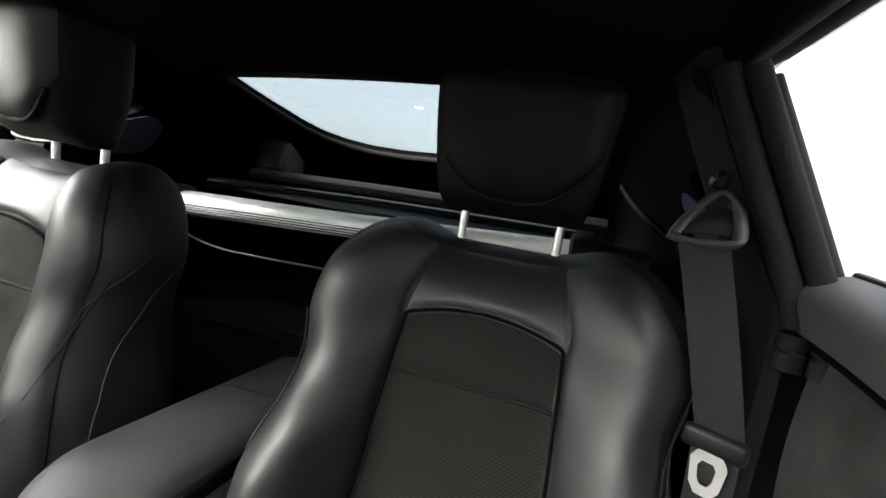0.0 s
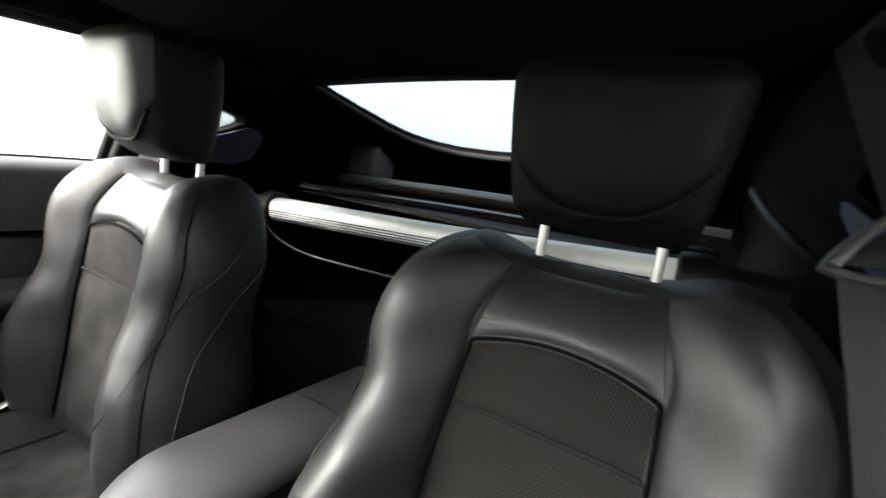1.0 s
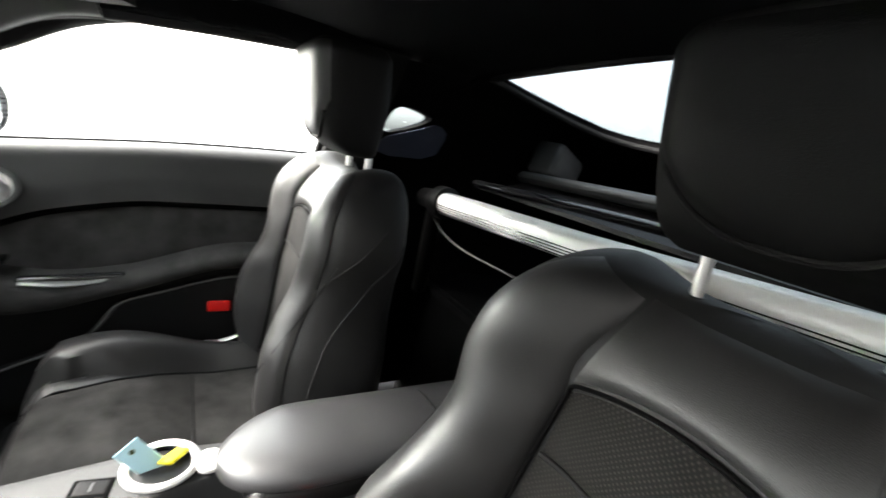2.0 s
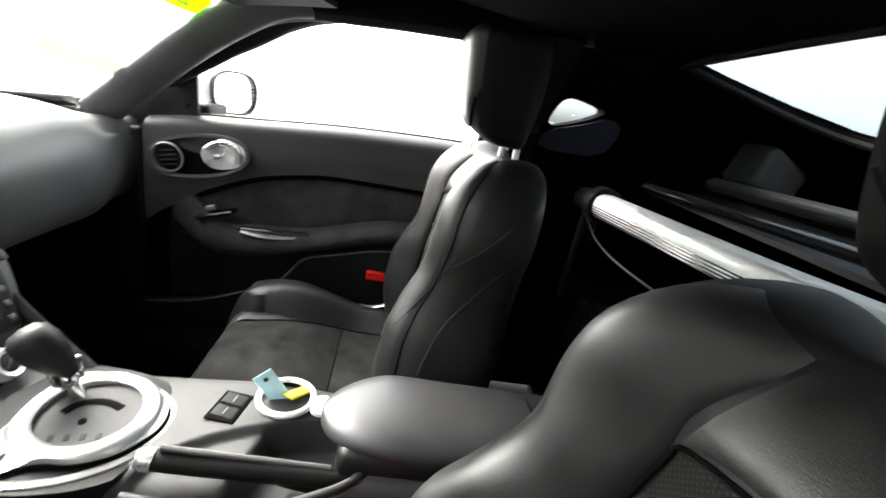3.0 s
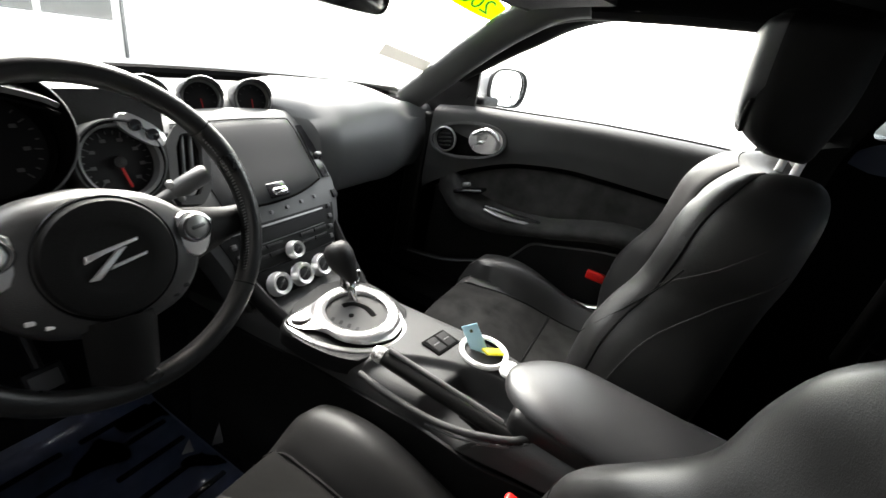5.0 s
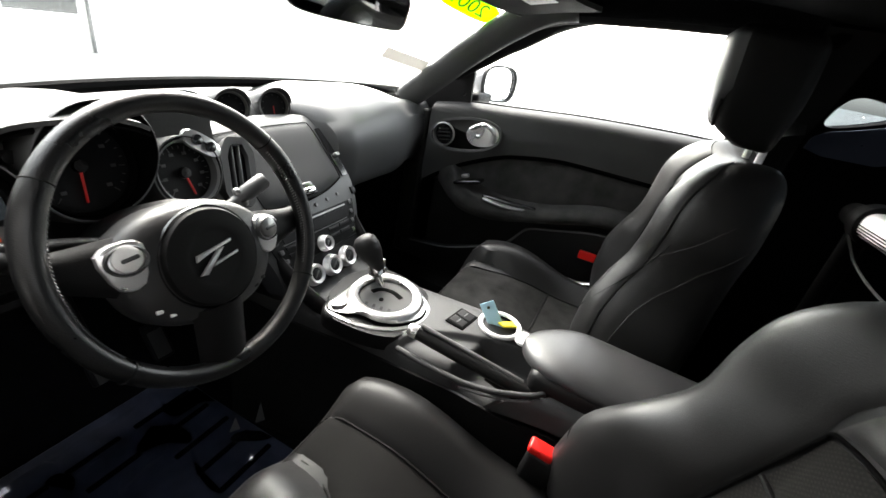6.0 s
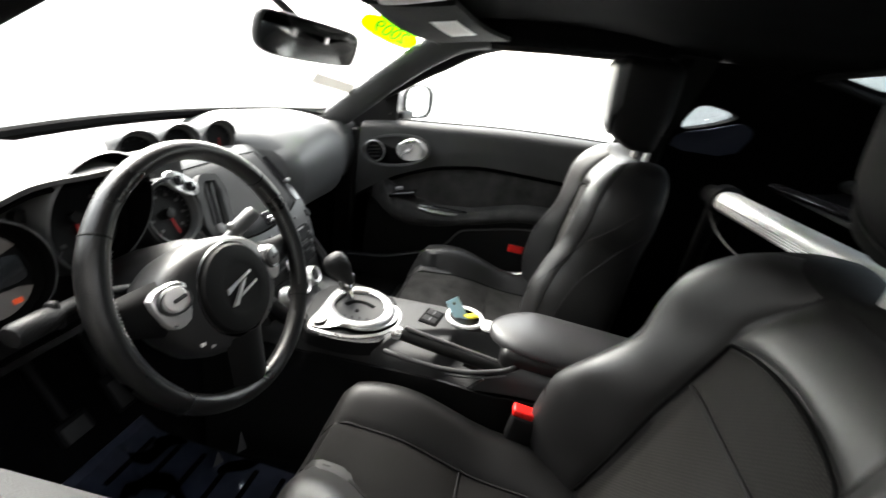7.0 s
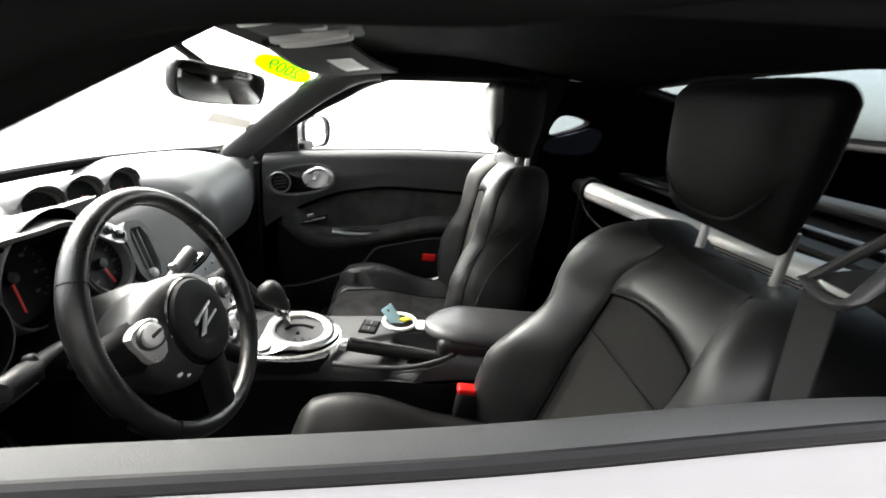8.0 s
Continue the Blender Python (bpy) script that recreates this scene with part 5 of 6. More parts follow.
def surround(u, v, b):
    d = math.hypot((u - HOLE[0]) / 0.060, (v - HOLE[1]) / 0.056)
    crown = math.sin(math.pi * clamp((d - 0.96) / 0.46)) ** 0.7 if d < 1.42 else 0.0
    return GM @ Vector((u, v, 0.002 - b + 0.008 * crown ** 0.6 - 0.004 * smooth(1.30, 1.75, d)))


part("surround", holed(ring_hole, ring_out, surround, 0.010, 12), SATIN, selector, "satin silver surround")
skirt = ring_of(rounded([(-0.114, 0.070), (-0.098, 0.084), (-0.030, 0.082), (0.050, 0.088), (0.080, 0.070), (0.083, 0.015), (0.066, -0.044), (0.032, -0.082), (-0.014, -0.090), (-0.062, -0.068), (-0.096, -0.026), (-0.112, 0.018)], 2), 84)
part("surround_lip", tube([GM @ Vector((x, y, -0.0105)) for x, y in skirt], 0.0068, 8, closed=True), SATIN, selector, "bright lower strip of the surround")
part("surround_groove", tube([GM @ Vector((x * 1.012, y * 1.012, -0.0045)) for x, y in ring_out], 0.0026, 6, closed=True), NIGHT, selector, "dark groove under the surround")
part("spur_button", prism(oval(0.010, 0.017, 24, 2.4), 0.004, GM @ pose(-0.090, 0.064, 0.0005, 0, 0, 60), r=0.002), SILVER, selector, "small release cover")
part("plate", prism(oval(0.0615, 0.0575, 48, 2.1, *HOLE), 0.004, GM @ pose(0, 0, -0.004)), GATE, selector, "grey gate plate")
part("gate_slot", tube([GM @ Vector(p) for p in ((-0.008, 0.040, 0.0008), (0.012, 0.030, 0.0008), (0.020, 0.006, 0.0008), (0.013, -0.020, 0.0008))], 0.0062, 8, flat=0.12), NIGHT, selector, "dark gate slot")
part("release_slot", prism(oval(0.0055, 0.0045, 16), 0.0015, GM @ pose(-0.018, 0.010, 0.0)), NIGHT, selector)
for i in range(4):
    part("position_mark", rbox((0.010, 0.006, 0.001), GM @ pose(-0.050 + 0.004 * i, 0.026 - 0.016 * i, 0.0004, 0, 0, 20), 0.0003, 1), DIAL, selector, "dark position mark")
sb, sk = Vector((0.034, 0.352, 0.664)), Vector((0.026, 0.388, 0.748))
part("lever", tube([sb - (sk - sb) * 0.1, sb.lerp(sk, 0.6)], 0.0085, 14), CHROME, selector, "chrome lever")
d = (sk - sb).normalized()
part("knob", lathe([(0.010, -0.045), (0.016, -0.030), (0.025, -0.005), (0.0275, 0.012), (0.025, 0.028), (0.016, 0.037), (0, 0.040)], axes(sk - d * 0.006, d + Vector((0, 0.35, 0)))), LEATHER_DARK, selector, "black leather ball knob")
part("knob_collar", lathe([(0.012, 0), (0.018, 0.006), (0.014, 0.026), (0.010, 0.030)], axes(sb.lerp(sk, 0.30), d)), CHROME, selector, "chrome collar")
part("trigger", rbox((0.010, 0.012, 0.034), axes(sb.lerp(sk, 0.52) + Vector((0.017, -0.010, 0)), d + Vector((0.3, -0.2, 0))), 0.004), CHROME, selector, "chrome trigger")

# parking brake in its recess
brake = thing("parking_brake", "black leather parking brake lever with a chrome button", "parking brake")
tip, tail = Vector((-0.080, 0.214, 0.690)), Vector((-0.044, -0.030, 0.640))
d = (tip - tail).normalized()
part("grip", tube([tail, tail.lerp(tip, 0.3), tail.lerp(tip, 0.7), tip - d * 0.014], 0.0122, 16, steps=24, taper=lambda k: 1.0 + 0.12 * math.sin(math.pi * k)), LEATHER_DARK, brake, "stitched black leather grip")
part("button", lathe([(0.0135, 0), (0.0135, 0.010), (0.010, 0.018), (0, 0.019)], axes(tip - d * 0.014, d)), PALE_SILVER, brake, "chrome release button")
part("top_strip", tube([tail.lerp(tip, 0.1) + Vector((0.006, 0, 0.012)), tip + Vector((0.006, -0.02, 0.013))], 0.004, 8), SILVER, brake, "silver strip along the grip")
part("boot", tube([tail + Vector((0.002, 0.09, -0.006)), tail + Vector((0, 0.03, -0.012)), tail + Vector((0, -0.012, -0.022))], 0.019, 14, steps=16, flat=0.8, taper=lambda k: 0.6 + 0.5 * k), RUBBER, brake, "black rubber boot")
rim = [(-0.102, 0.225, 0.660), (-0.108, 0.16, 0.660), (-0.107, 0.093, 0.660), (-0.100, 0.05, 0.661), (-0.086, 0.010, 0.663), (-0.066, -0.030, 0.666), (-0.040, -0.052, 0.668), (-0.010, -0.056, 0.668), (0.014, -0.050, 0.668)]
part("tray_rim", tube([(x, y, z - 0.0065) for x, y, z in rim], 0.0055, 10, steps=64), CONSOLE, brake, "raised rim of the hollow")
part("tray_joint", tube([(x - 0.006, y - 0.002, z - 0.014) for x, y, z in rim[2:]], 0.0018, 6, steps=48), GREY_PLASTIC, brake, "thin joint below the rim")

# switch and cup holder on the console
switch = thing("seat_heater_switch", "small black rocker switches on the console", "switch")
part("frame", rbox((0.062, 0.044, 0.004), pose(0.046, 0.158, 0.6640, 0, 0, -10), 0.004), NIGHT, switch, "dull black frame")
for k in range(2):
    part("rocker", rbox((0.024, 0.034, 0.005), pose(0.033 + 0.027 * k, 0.160 - 0.005 * k, 0.6652, 4, 0, -10), 0.003), RUBBER, switch, "dark rocker")
    part("mark", rbox((0.014, 0.0022, 0.001), pose(0.033 + 0.027 * k, 0.160 - 0.005 * k, 0.6680, 4, 0, -10), 0.0004, 1), GREY_PLASTIC, switch, "pale printed mark")
cup = thing("cup_holder", "round cup holder with a white rim", "cup holder")
CM = pose(0.074, 0.083, 0.6665)
part("rim", lathe([(0.036, 0.002), (0.038, 0.006), (0.043, 0.007), (0.046, 0.004), (0.046, 0.0)], CM, 40, cap=False), WHITE, cup, "pale rim")
part("well", lathe([(0.037, 0.0045), (0.0355, -0.045), (0, -0.046)], CM, 32, cap=False), GLOSS_BLACK, cup, "dark well")
tag = thing("key_tag", "pale blue card tag standing in the cup holder", "tag")
part("card", rbox((0.030, 0.0016, 0.072), pose(0.072, 0.102, 0.682, -6, -34, -70), 0.0007, 1), BLUE_TAG, tag, "pale blue card")
part("hole", lathe([(0.003, 0), (0.003, 0.0022), (0, 0.0022)], pose(0.072, 0.102, 0.682, -6, -34, -70) @ pose(0, -0.0009, 0.024, 90)), INK, tag)
keys = thing("yellow_tag", "yellow plastic tag lying in the cup holder", "tag")
part("body", rbox((0.020, 0.046, 0.006), pose(0.082, 0.068, 0.672, 16, 8, 60), 0.0025), YELLOW, keys, "yellow plastic")
badge = thing("console_badge", "white plastic cap in front of the armrest lid", "cap")
part("cap", prism(oval(0.022, 0.018, 24, 2.2), 0.006, pose(0.062, 0.026, 0.6665, 0), r=0.003), WHITE, badge, "white cap")


# ---- steering wheel ----
wheel = thing("steering_wheel", "black leather steering wheel with three spokes and silver controls", "steering wheel")
WC, WTILT = Vector((-0.339, 0.402, 0.902)), 23.0
WM = Matrix.Translation(WC) @ pose(0, 0, 0, 90 - WTILT)   # local x right, local y up the wheel, local z to the driver
HM = WM @ pose(-0.010, -0.018, -0.012, 0, 0, -7)          # the hub sits a little low and the wheel is turned a little
WR = 0.1685
ring = []
for i in range(96):
    a = i * math.tau / 96
    ring.append(WM @ Vector((WR * math.cos(a), WR * math.sin(a) * (1.0 if math.sin(a) > 0 else 0.985), 0)))
loops = []
for i, p in enumerate(ring):
    a = i * math.tau / 96
    grip = 1.0 + 0.10 * (math.exp(-((a - radians(25)) / 0.20) ** 2) + math.exp(-((a - radians(155)) / 0.20) ** 2))
    radial = (p - WC).normalized()
    axis = (WM.to_3x3() @ Vector((0, 0, 1))).normalized()
    loops.append([p + radial * 0.0126 * grip * math.cos(k * math.tau / 16) + axis * 0.0150 * grip * math.sin(k * math.tau / 16) for k in range(16)])
part("rim", rings(loops, loop_ring=True), RIM, wheel, "worn black leather rim")
for a in (38, 142, 218, 322):
    r = radians(a)
    pts = []
    c0 = WM @ Vector((WR * math.cos(r), WR * math.sin(r), 0))
    rad = (c0 - WC).normalized()
    axis = (WM.to_3x3() @ Vector((0, 0, 1))).normalized()
    for k in range(24):
        b = k * math.tau / 24
        pts.append(c0 + rad * 0.0129 * math.cos(b) + axis * 0.0153 * math.sin(b))
    part("rim_seam", tube(pts, 0.0010, 6, closed=True, up=(0.3, 0.2, 1)), THREAD, wheel, "dark joint in the leather")
for side in (1, -1):
    stitch = bmesh.new()
    for i in range(46):
        a = radians(lerp(-32, 34, i / 45))
        a = a if side > 0 else math.pi - a
        p = WM @ Vector(((WR - 0.0118) * math.cos(a), (WR - 0.0118) * math.sin(a), 0.004))
        q = WM @ Vector(((WR - 0.0118) * math.cos(a + 0.012), (WR - 0.0118) * math.sin(a + 0.012), 0.010))
        tube([p, q], 0.0009, 5, bm=stitch)
    tagged(part("stitching", stitch, GREY_PLASTIC, wheel, "grey stitching inside the rim"), kind="stuff")
# hub: a shallow shield with shoulders towards the side spokes
hub_out = rounded([(-0.105, 0.030), (-0.060, 0.064), (0.0, 0.074), (0.060, 0.064), (0.105, 0.030), (0.098, -0.032), (0.066, -0.070), (0.0, -0.086), (-0.066, -0.070), (-0.098, -0.032)], 2)
hub_loops = []
for sc, h in ((0.90, -0.045), (1.0, -0.02), (1.0, 0.004), (0.97, 0.014), (0.88, 0.024), (0.66, 0.031), (0.40, 0.034), (0.02, 0.035)):
    hub_loops.append([HM @ Vector((x * sc, y * sc, h)) for x, y in hub_out])
hub = part("hub", rings(hub_loops), HUB, wheel, "grey grained hub cover")
part("hub_pad", lathe([(0.060, 0.026), (0.061, 0.034), (0.058, 0.039), (0.040, 0.042), (0.034, 0.041), (0.030, 0.0405), (0, 0.041)], HM @ pose(0.0, 0.0, 0), 48, cap=False), LEATHER_MATT, hub, "black round centre pad")
part("pad_ring", lathe([(0.0610, 0.030), (0.0635, 0.033), (0.0645, 0.030)], HM @ pose(0.0, 0.0, 0), 48, cap=False), GLOSS_BLACK, hub)
EM = HM @ pose(0.0, 0.0, 0.0415) @ Matrix.Diagonal((0.80, 0.86, 1, 1))
part("emblem_bar", prism([(-0.033, 0.007), (0.027, 0.0215), (0.026, 0.0175), (-0.010, 0.008), (-0.034, -0.0015)], 0.003, EM, r=0.0008), PALE_SILVER, hub, "bright emblem stroke")
part("emblem_bar", prism([(-0.033, -0.021), (-0.022, -0.0215), (0.012, 0.012), (0.001, 0.0095)], 0.0036, EM, r=0.0008), PALE_SILVER, hub, "bright emblem stroke")
part("emblem_bar", prism([(-0.010, -0.0125), (0.034, -0.0008), (0.035, 0.0028), (-0.006, -0.0075)], 0.003, EM, r=0.0006), PALE_SILVER, hub, "bright emblem stroke")
for sd in (1, -1):
    def spoke(s, t, sd=sd):
        x = lerp(0.070, 0.166 + 0.008 * sd, s)
        w = lerp(0.036, 0.020, smooth(0, 1, s))
        y = lerp(-w, w, t) + lerp(0.006, 0.020, s)
        z = lerp(0.022, 0.004, s) - 0.012 * abs(2 * t - 1) ** 2.5
        return HM @ Vector((sd * x, y, z))
    part("spoke", sheet((lambda s, t: spoke(s, t)) if sd > 0 else (lambda s, t: spoke(s, 1 - t)), 14, 10, 0.016, 0.002), LEATHER_MATT, wheel, "black side spoke")
    pad_o = rounded([(0.064, 0.034), (0.078, 0.044), (0.108, 0.040), (0.122, 0.026), (0.106, -0.016), (0.088, -0.022), (0.070, -0.012)], 1)
    pad_o = [(sd * (0.090 + (x - 0.090) * 0.86), 0.014 + (y - 0.014) * 0.86) for x, y in pad_o[::-1]]
    key = part("control_pad", prism(pad_o if sd > 0 else pad_o[::-1], 0.012, HM @ pose(0, 0, 0.032, 0, sd * 10), r=0.004), PALE_SILVER, wheel, "satin silver control pad")
    part("rocker_recess", lathe([(0.0215, 0), (0.0195, 0.0052), (0.017, 0.004)], HM @ pose(sd * 0.090, 0.018, 0.0275, 0, sd * 10) @ Matrix.Diagonal((1.0, 0.8, 1, 1)), 28, cap=False), GREY_DARK, key, "dark ring round the rocker")
    part("rocker", lathe([(0.018, 0), (0.0175, 0.006), (0.012, 0.009), (0, 0.0095)], HM @ pose(sd * 0.090, 0.020, 0.0275, 0, sd * 10) @ Matrix.Diagonal((0.8, 0.8, 1, 1)), 28), WHITE if sd < 0 else SILVER, key, "pale round rocker")
    part("rocker_bar", rbox((0.018, 0.005, 0.004), HM @ pose(sd * 0.090, 0.020, 0.0365, 0, sd * 10, 12), 0.002, 2), GREY_DARK, key)
    for j in range(2):
        part("small_button", rbox((0.008, 0.005, 0.004), HM @ pose(sd * (0.070 - 0.013 * j), -0.047 - 0.008 * j, 0.0235), 0.0015, 2), WHITE if sd < 0 else PLASTIC, wheel)
part("lower_spoke", sheet(lambda s, t: HM @ Vector((lerp(-0.024, 0.024, s) * lerp(1.0, 0.85, t), lerp(-0.060, -0.142, t), lerp(0.020, 0.006, t) - 0.010 * abs(2 * s - 1) ** 2.5)), 10, 12, 0.016, 0.002), LEATHER_MATT, wheel, "black lower spoke")
# column with its stalks
column = thing("steering_column", "black steering column shroud with stalk switches", "steering column")
part("shroud", lathe([(0.050, -0.20), (0.062, -0.14), (0.066, -0.07), (0.058, -0.040)], WM @ Matrix.Diagonal((1.15, 0.85, 1, 1))), PLASTIC, column, "black plastic shroud")
for sd, lab in ((1, "wiper"), (-1, "light")):
    pts = [WM @ Vector(p) for p in (((0.06, 0.012, -0.070), (0.10, 0.028, -0.058), (0.134, 0.043, -0.044)) if sd > 0 else ((-0.06, 0.020, -0.075), (-0.12, 0.038, -0.068), (-0.19, 0.040, -0.056)))]
    # Left stalk in darker plastic than the right; its shade is in the colour
    part(f"{lab}_stalk", tube(pts, 0.0095, 12, flat=0.8, taper=lambda k: 0.75 + 0.35 * k), PLASTIC if sd < 0 else DASH, column, "dark grey stalk switch")
    e = pts[-1]
    dd = (pts[-1] - pts[-2]).normalized()
    part("stalk_end", lathe([(0.009, -0.02), (0.0125, -0.006), (0.0125, 0.026), (0.010, 0.030), (0, 0.031)], axes(e - dd * 0.012, dd)), PLASTIC if sd < 0 else DASH, column, "ribbed stalk end")
    part("stalk_ring", rbox((0.010, 0.032, 0.014), axes(e - dd * 0.028, dd, (0, 0.2, 1)) @ pose(0, 0, 0, 0, 90), 0.005), PLASTIC if sd < 0 else SILVER, column, "collar of the stalk")

# ---- instrument cluster ----
cluster = thing("instrument_cluster", "instrument cluster with three round dials under a hood", "instrument cluster")
CAIM = Vector((0, -0.94, 0.34)).normalized()


def dial_hood(m, r, top, low, deep, inside):
    """A tube round a dial, cut so that it reaches further over the top."""
    out = []
    for rr, k in ((r * 0.962, 1.03), (r * 0.95, 1.0), (r * 0.93, 0.0), (r * 0.93, -deep * 0.6)) if inside else ((r, -deep), (r * 1.02, 0.0), (r, 1.0), (r * 0.975, 1.04), (r * 0.96, 1.03)):
        ring = []
        for i in range(48):
            a = i * math.tau / 48
            reach = lerp(low, top, 0.5 + 0.5 * math.sin(a))
            h = k if k < 0 else k * reach
            ring.append(m @ Vector((rr * math.cos(a), rr * math.sin(a), h)))
        out.append(ring)
    return rings(out, cap=False)


DIALS = ((-0.500, 0.049, 0.932, 0.560, 0.030, 0.014), (-0.362, 0.062, 0.945, 0.600, 0.090, 0.015), (-0.238, 0.047, 0.918, 0.572, 0.016, 0.008))
part("backing", sheet(lambda s, t: (lerp(-0.15, -0.62, s), 0.615 + 0.03 * t, lerp(0.80, 1.0, t)), 10, 6, 0.02), PLASTIC, cluster, "black backing")
for k, (x, r, z, y, top, low) in enumerate(DIALS):
    m = axes((x, y, z), CAIM)
    d = part("dial_cup", lathe([(r * 1.10, -0.03), (r * 1.10, 0.004), (r * 1.06, 0.008), (r * 1.0, 0.004), (r * 0.98, -0.008)], m, 40, cap=False), GREY_DARK if k == 2 else NIGHT, cluster, "dial surround")
    part("dial_hood", dial_hood(m, r * 1.20, top, low, 0.08, False), DASH if k < 2 else GREY_DARK, d, "grey hooded tube round the dial")
    # Near-black inner face puts the shade inside the hood into the colour
    part("hood_lining", dial_hood(m, r * 1.20, top, low, 0.08, True), NIGHT, d, "near-black lining that holds the hood's shade")
    if k == 2:
        part("dial_ring", lathe([(r * 1.10, 0.006), (r * 1.08, 0.013), (r * 1.0, 0.010), (r * 0.98, -0.004)], m, 40, cap=False), GREY_PLASTIC, d, "grey ring")
    part("dial", lathe([(r, -0.006), (0.0, -0.006)], m, 36, cap=False), DIAL, d, "black dial face")
    if k == 0:
        part("display", prism(oval(0.042, 0.016, 24, 5, 0, -0.002), 0.002, m @ pose(0, 0, -0.005)), GLOSS_BLACK, d, "dark trip display")
        for ys, sg in ((0.016, 1), (-0.022, -1)):
            part("scale", prism(rounded([(-0.048, ys), (0.048, ys), (0.032, ys + sg * 0.026), (-0.032, ys + sg * 0.026)][::sg], 1), 0.0015, m @ pose(0, 0, -0.005)), PAPER_GREY, d, "pale grey scale")
        for i in range(4):
            part("lit_mark", rbox((0.010, 0.006, 0.001), m @ pose(-0.02 + 0.04 * (i % 2), 0.030 if i < 2 else -0.036, -0.0028), 0.0004, 1), ORANGE, d, "small orange lit mark")
    else:
        for j in range(22):
            a = radians(228 - 276 * j / 21)
            long = 0.008 if j % 3 == 0 else 0.0045
            part("mark", rbox((long, 0.0014, 0.0008), m @ pose((r * 0.90 - long / 2) * math.cos(a), (r * 0.90 - long / 2) * math.sin(a), -0.005, 0, 0, math.degrees(a)), 0.0003, 1), DIAL_MARK, d)
        for j in range(8):
            a = radians(228 - 276 * j / 7)
            part("numeral_bar", rbox((0.007, 0.0045, 0.0008), m @ pose(r * 0.66 * math.cos(a), r * 0.66 * math.sin(a), -0.005), 0.0003, 1), DIAL_MARK, d)
        a = radians(282 if k == 2 else 262)
        part("needle", rbox((r * 0.84, 0.0034, 0.0015), m @ pose(r * 0.36 * math.cos(a), r * 0.36 * math.sin(a), -0.002, 0, 0, math.degrees(a)), 0.0006, 1), NEEDLE, d, "red needle")
        part("needle_hub", lathe([(0.009, -0.004), (0.008, 0.003), (0, 0.004)], m, 20), PLASTIC, d)
# grey cowl and plate round the trip pod
def cowl_line(x):
    return curve_value([(-0.66, 0.930), (-0.55, 0.985), (-0.46, 1.012), (-0.41, 1.026), (-0.375, 1.031), (-0.33, 1.020), (-0.30, 1.004)], x)


def cowl(s, t, low=0.0):
    x = lerp(-0.66, -0.312, s)
    front = lerp(0.555, 0.520, smooth(-0.45, -0.38, x))
    return x, lerp(front + low * 0.2, 0.76, t), lerp(cowl_line(x), 0.950, smooth(0.25, 1.0, t)) - low


part("cowl", sheet(lambda s, t: cowl(s, t), 30, 12, 0.006, 0.002), DASH, cluster, "grey cowl over the dials")
# Near-black sheet puts the shade under the cowl into the colour
part("cowl_lining", sheet(lambda s, t: cowl(s, t * 0.6, 0.011), 30, 8, 0.003), NIGHT, cluster, "near-black underside painting the shade below the cowl")
part("pod_plate", sheet(lambda s, t: (lerp(-0.66, -0.435, s), 0.592, lerp(0.83, lerp(0.92, 1.008, s ** 0.7), t)), 8, 8, 0.01), GREY_DARK, cluster, "dark grey plate round the trip pod")
part("dimmer_knob", lathe([(0.009, 0), (0.008, 0.012), (0, 0.013)], axes((-0.436, 0.590, 0.972), CAIM), 16), PLASTIC, cluster, "small dimmer knob")
BM = axes((-0.203, 0.577, 0.958), CAIM, (0, 0.3, 1)) @ pose(0, 0, 0, 0, 0, -36)
part("button_panel", prism(oval(0.034, 0.014, 32, 2.6), 0.008, BM @ pose(0, 0, -0.004), r=0.003), SATIN, cluster, "silver panel with two buttons")
for sd in (-1, 1):
    part("trip_button", lathe([(0.0085, 0), (0.008, 0.007), (0, 0.008)], BM @ pose(sd * 0.012, 0, 0.003), 16), GLOSS_BLACK, cluster, "black push button")
# tall air outlet between cluster and stack
outlet = thing("air_outlet", "tall dark air outlet beside the instrument cluster", "air vent")
OM = axes((-0.150, 0.560, 0.905), (-0.15, -0.85, 0.5), (0.2, 0.3, 1))
part("surround", holed(ring_of(rounded([(-0.018, -0.048), (0.018, -0.048), (0.022, 0.048), (-0.014, 0.048)], 1), 32), ring_of(rounded([(-0.030, -0.062), (0.028, -0.062), (0.034, 0.060), (-0.026, 0.060)], 1), 32), lambda u, v, b: OM @ Vector((u, v, 0.004 - b)), 0.02, 2), DASH, outlet, "grey surround")
part("core", rbox((0.044, 0.10, 0.004), OM @ pose(0, 0, -0.012), 0.001, 1), GLOSS_BLACK, outlet)
for i in range(2):
    part("vane", rbox((0.003, 0.092, 0.012), OM @ pose(-0.006 + 0.012 * i, 0, -0.004, 0, 0, -3), 0.001, 1), GREY_PLASTIC, outlet, "grey vane")
part("thumb_wheel", lathe([(0.009, 0), (0.009, 0.006), (0, 0.007)], OM @ pose(-0.004, -0.040, 0.0), 20), SILVER, outlet, "silver thumb wheel")

# ---- rear-view mirror, visors, lamp console ----
rvm = thing("rear_view_mirror", "black framed rear-view mirror hanging from the windscreen", "mirror")
RA, RB = Vector((-0.107, 0.512, 1.209)), Vector((0.155, 0.430, 1.195))
rx = (RB - RA).normalized()
rn = Vector((-0.42, -0.86, -0.10))
rn = (rn - rx * rn.dot(rx)).normalized()
ry = rn.cross(rx)
RM = Matrix((rx, ry, rn)).transposed().to_4x4()
RM.translation = (RA + RB) / 2
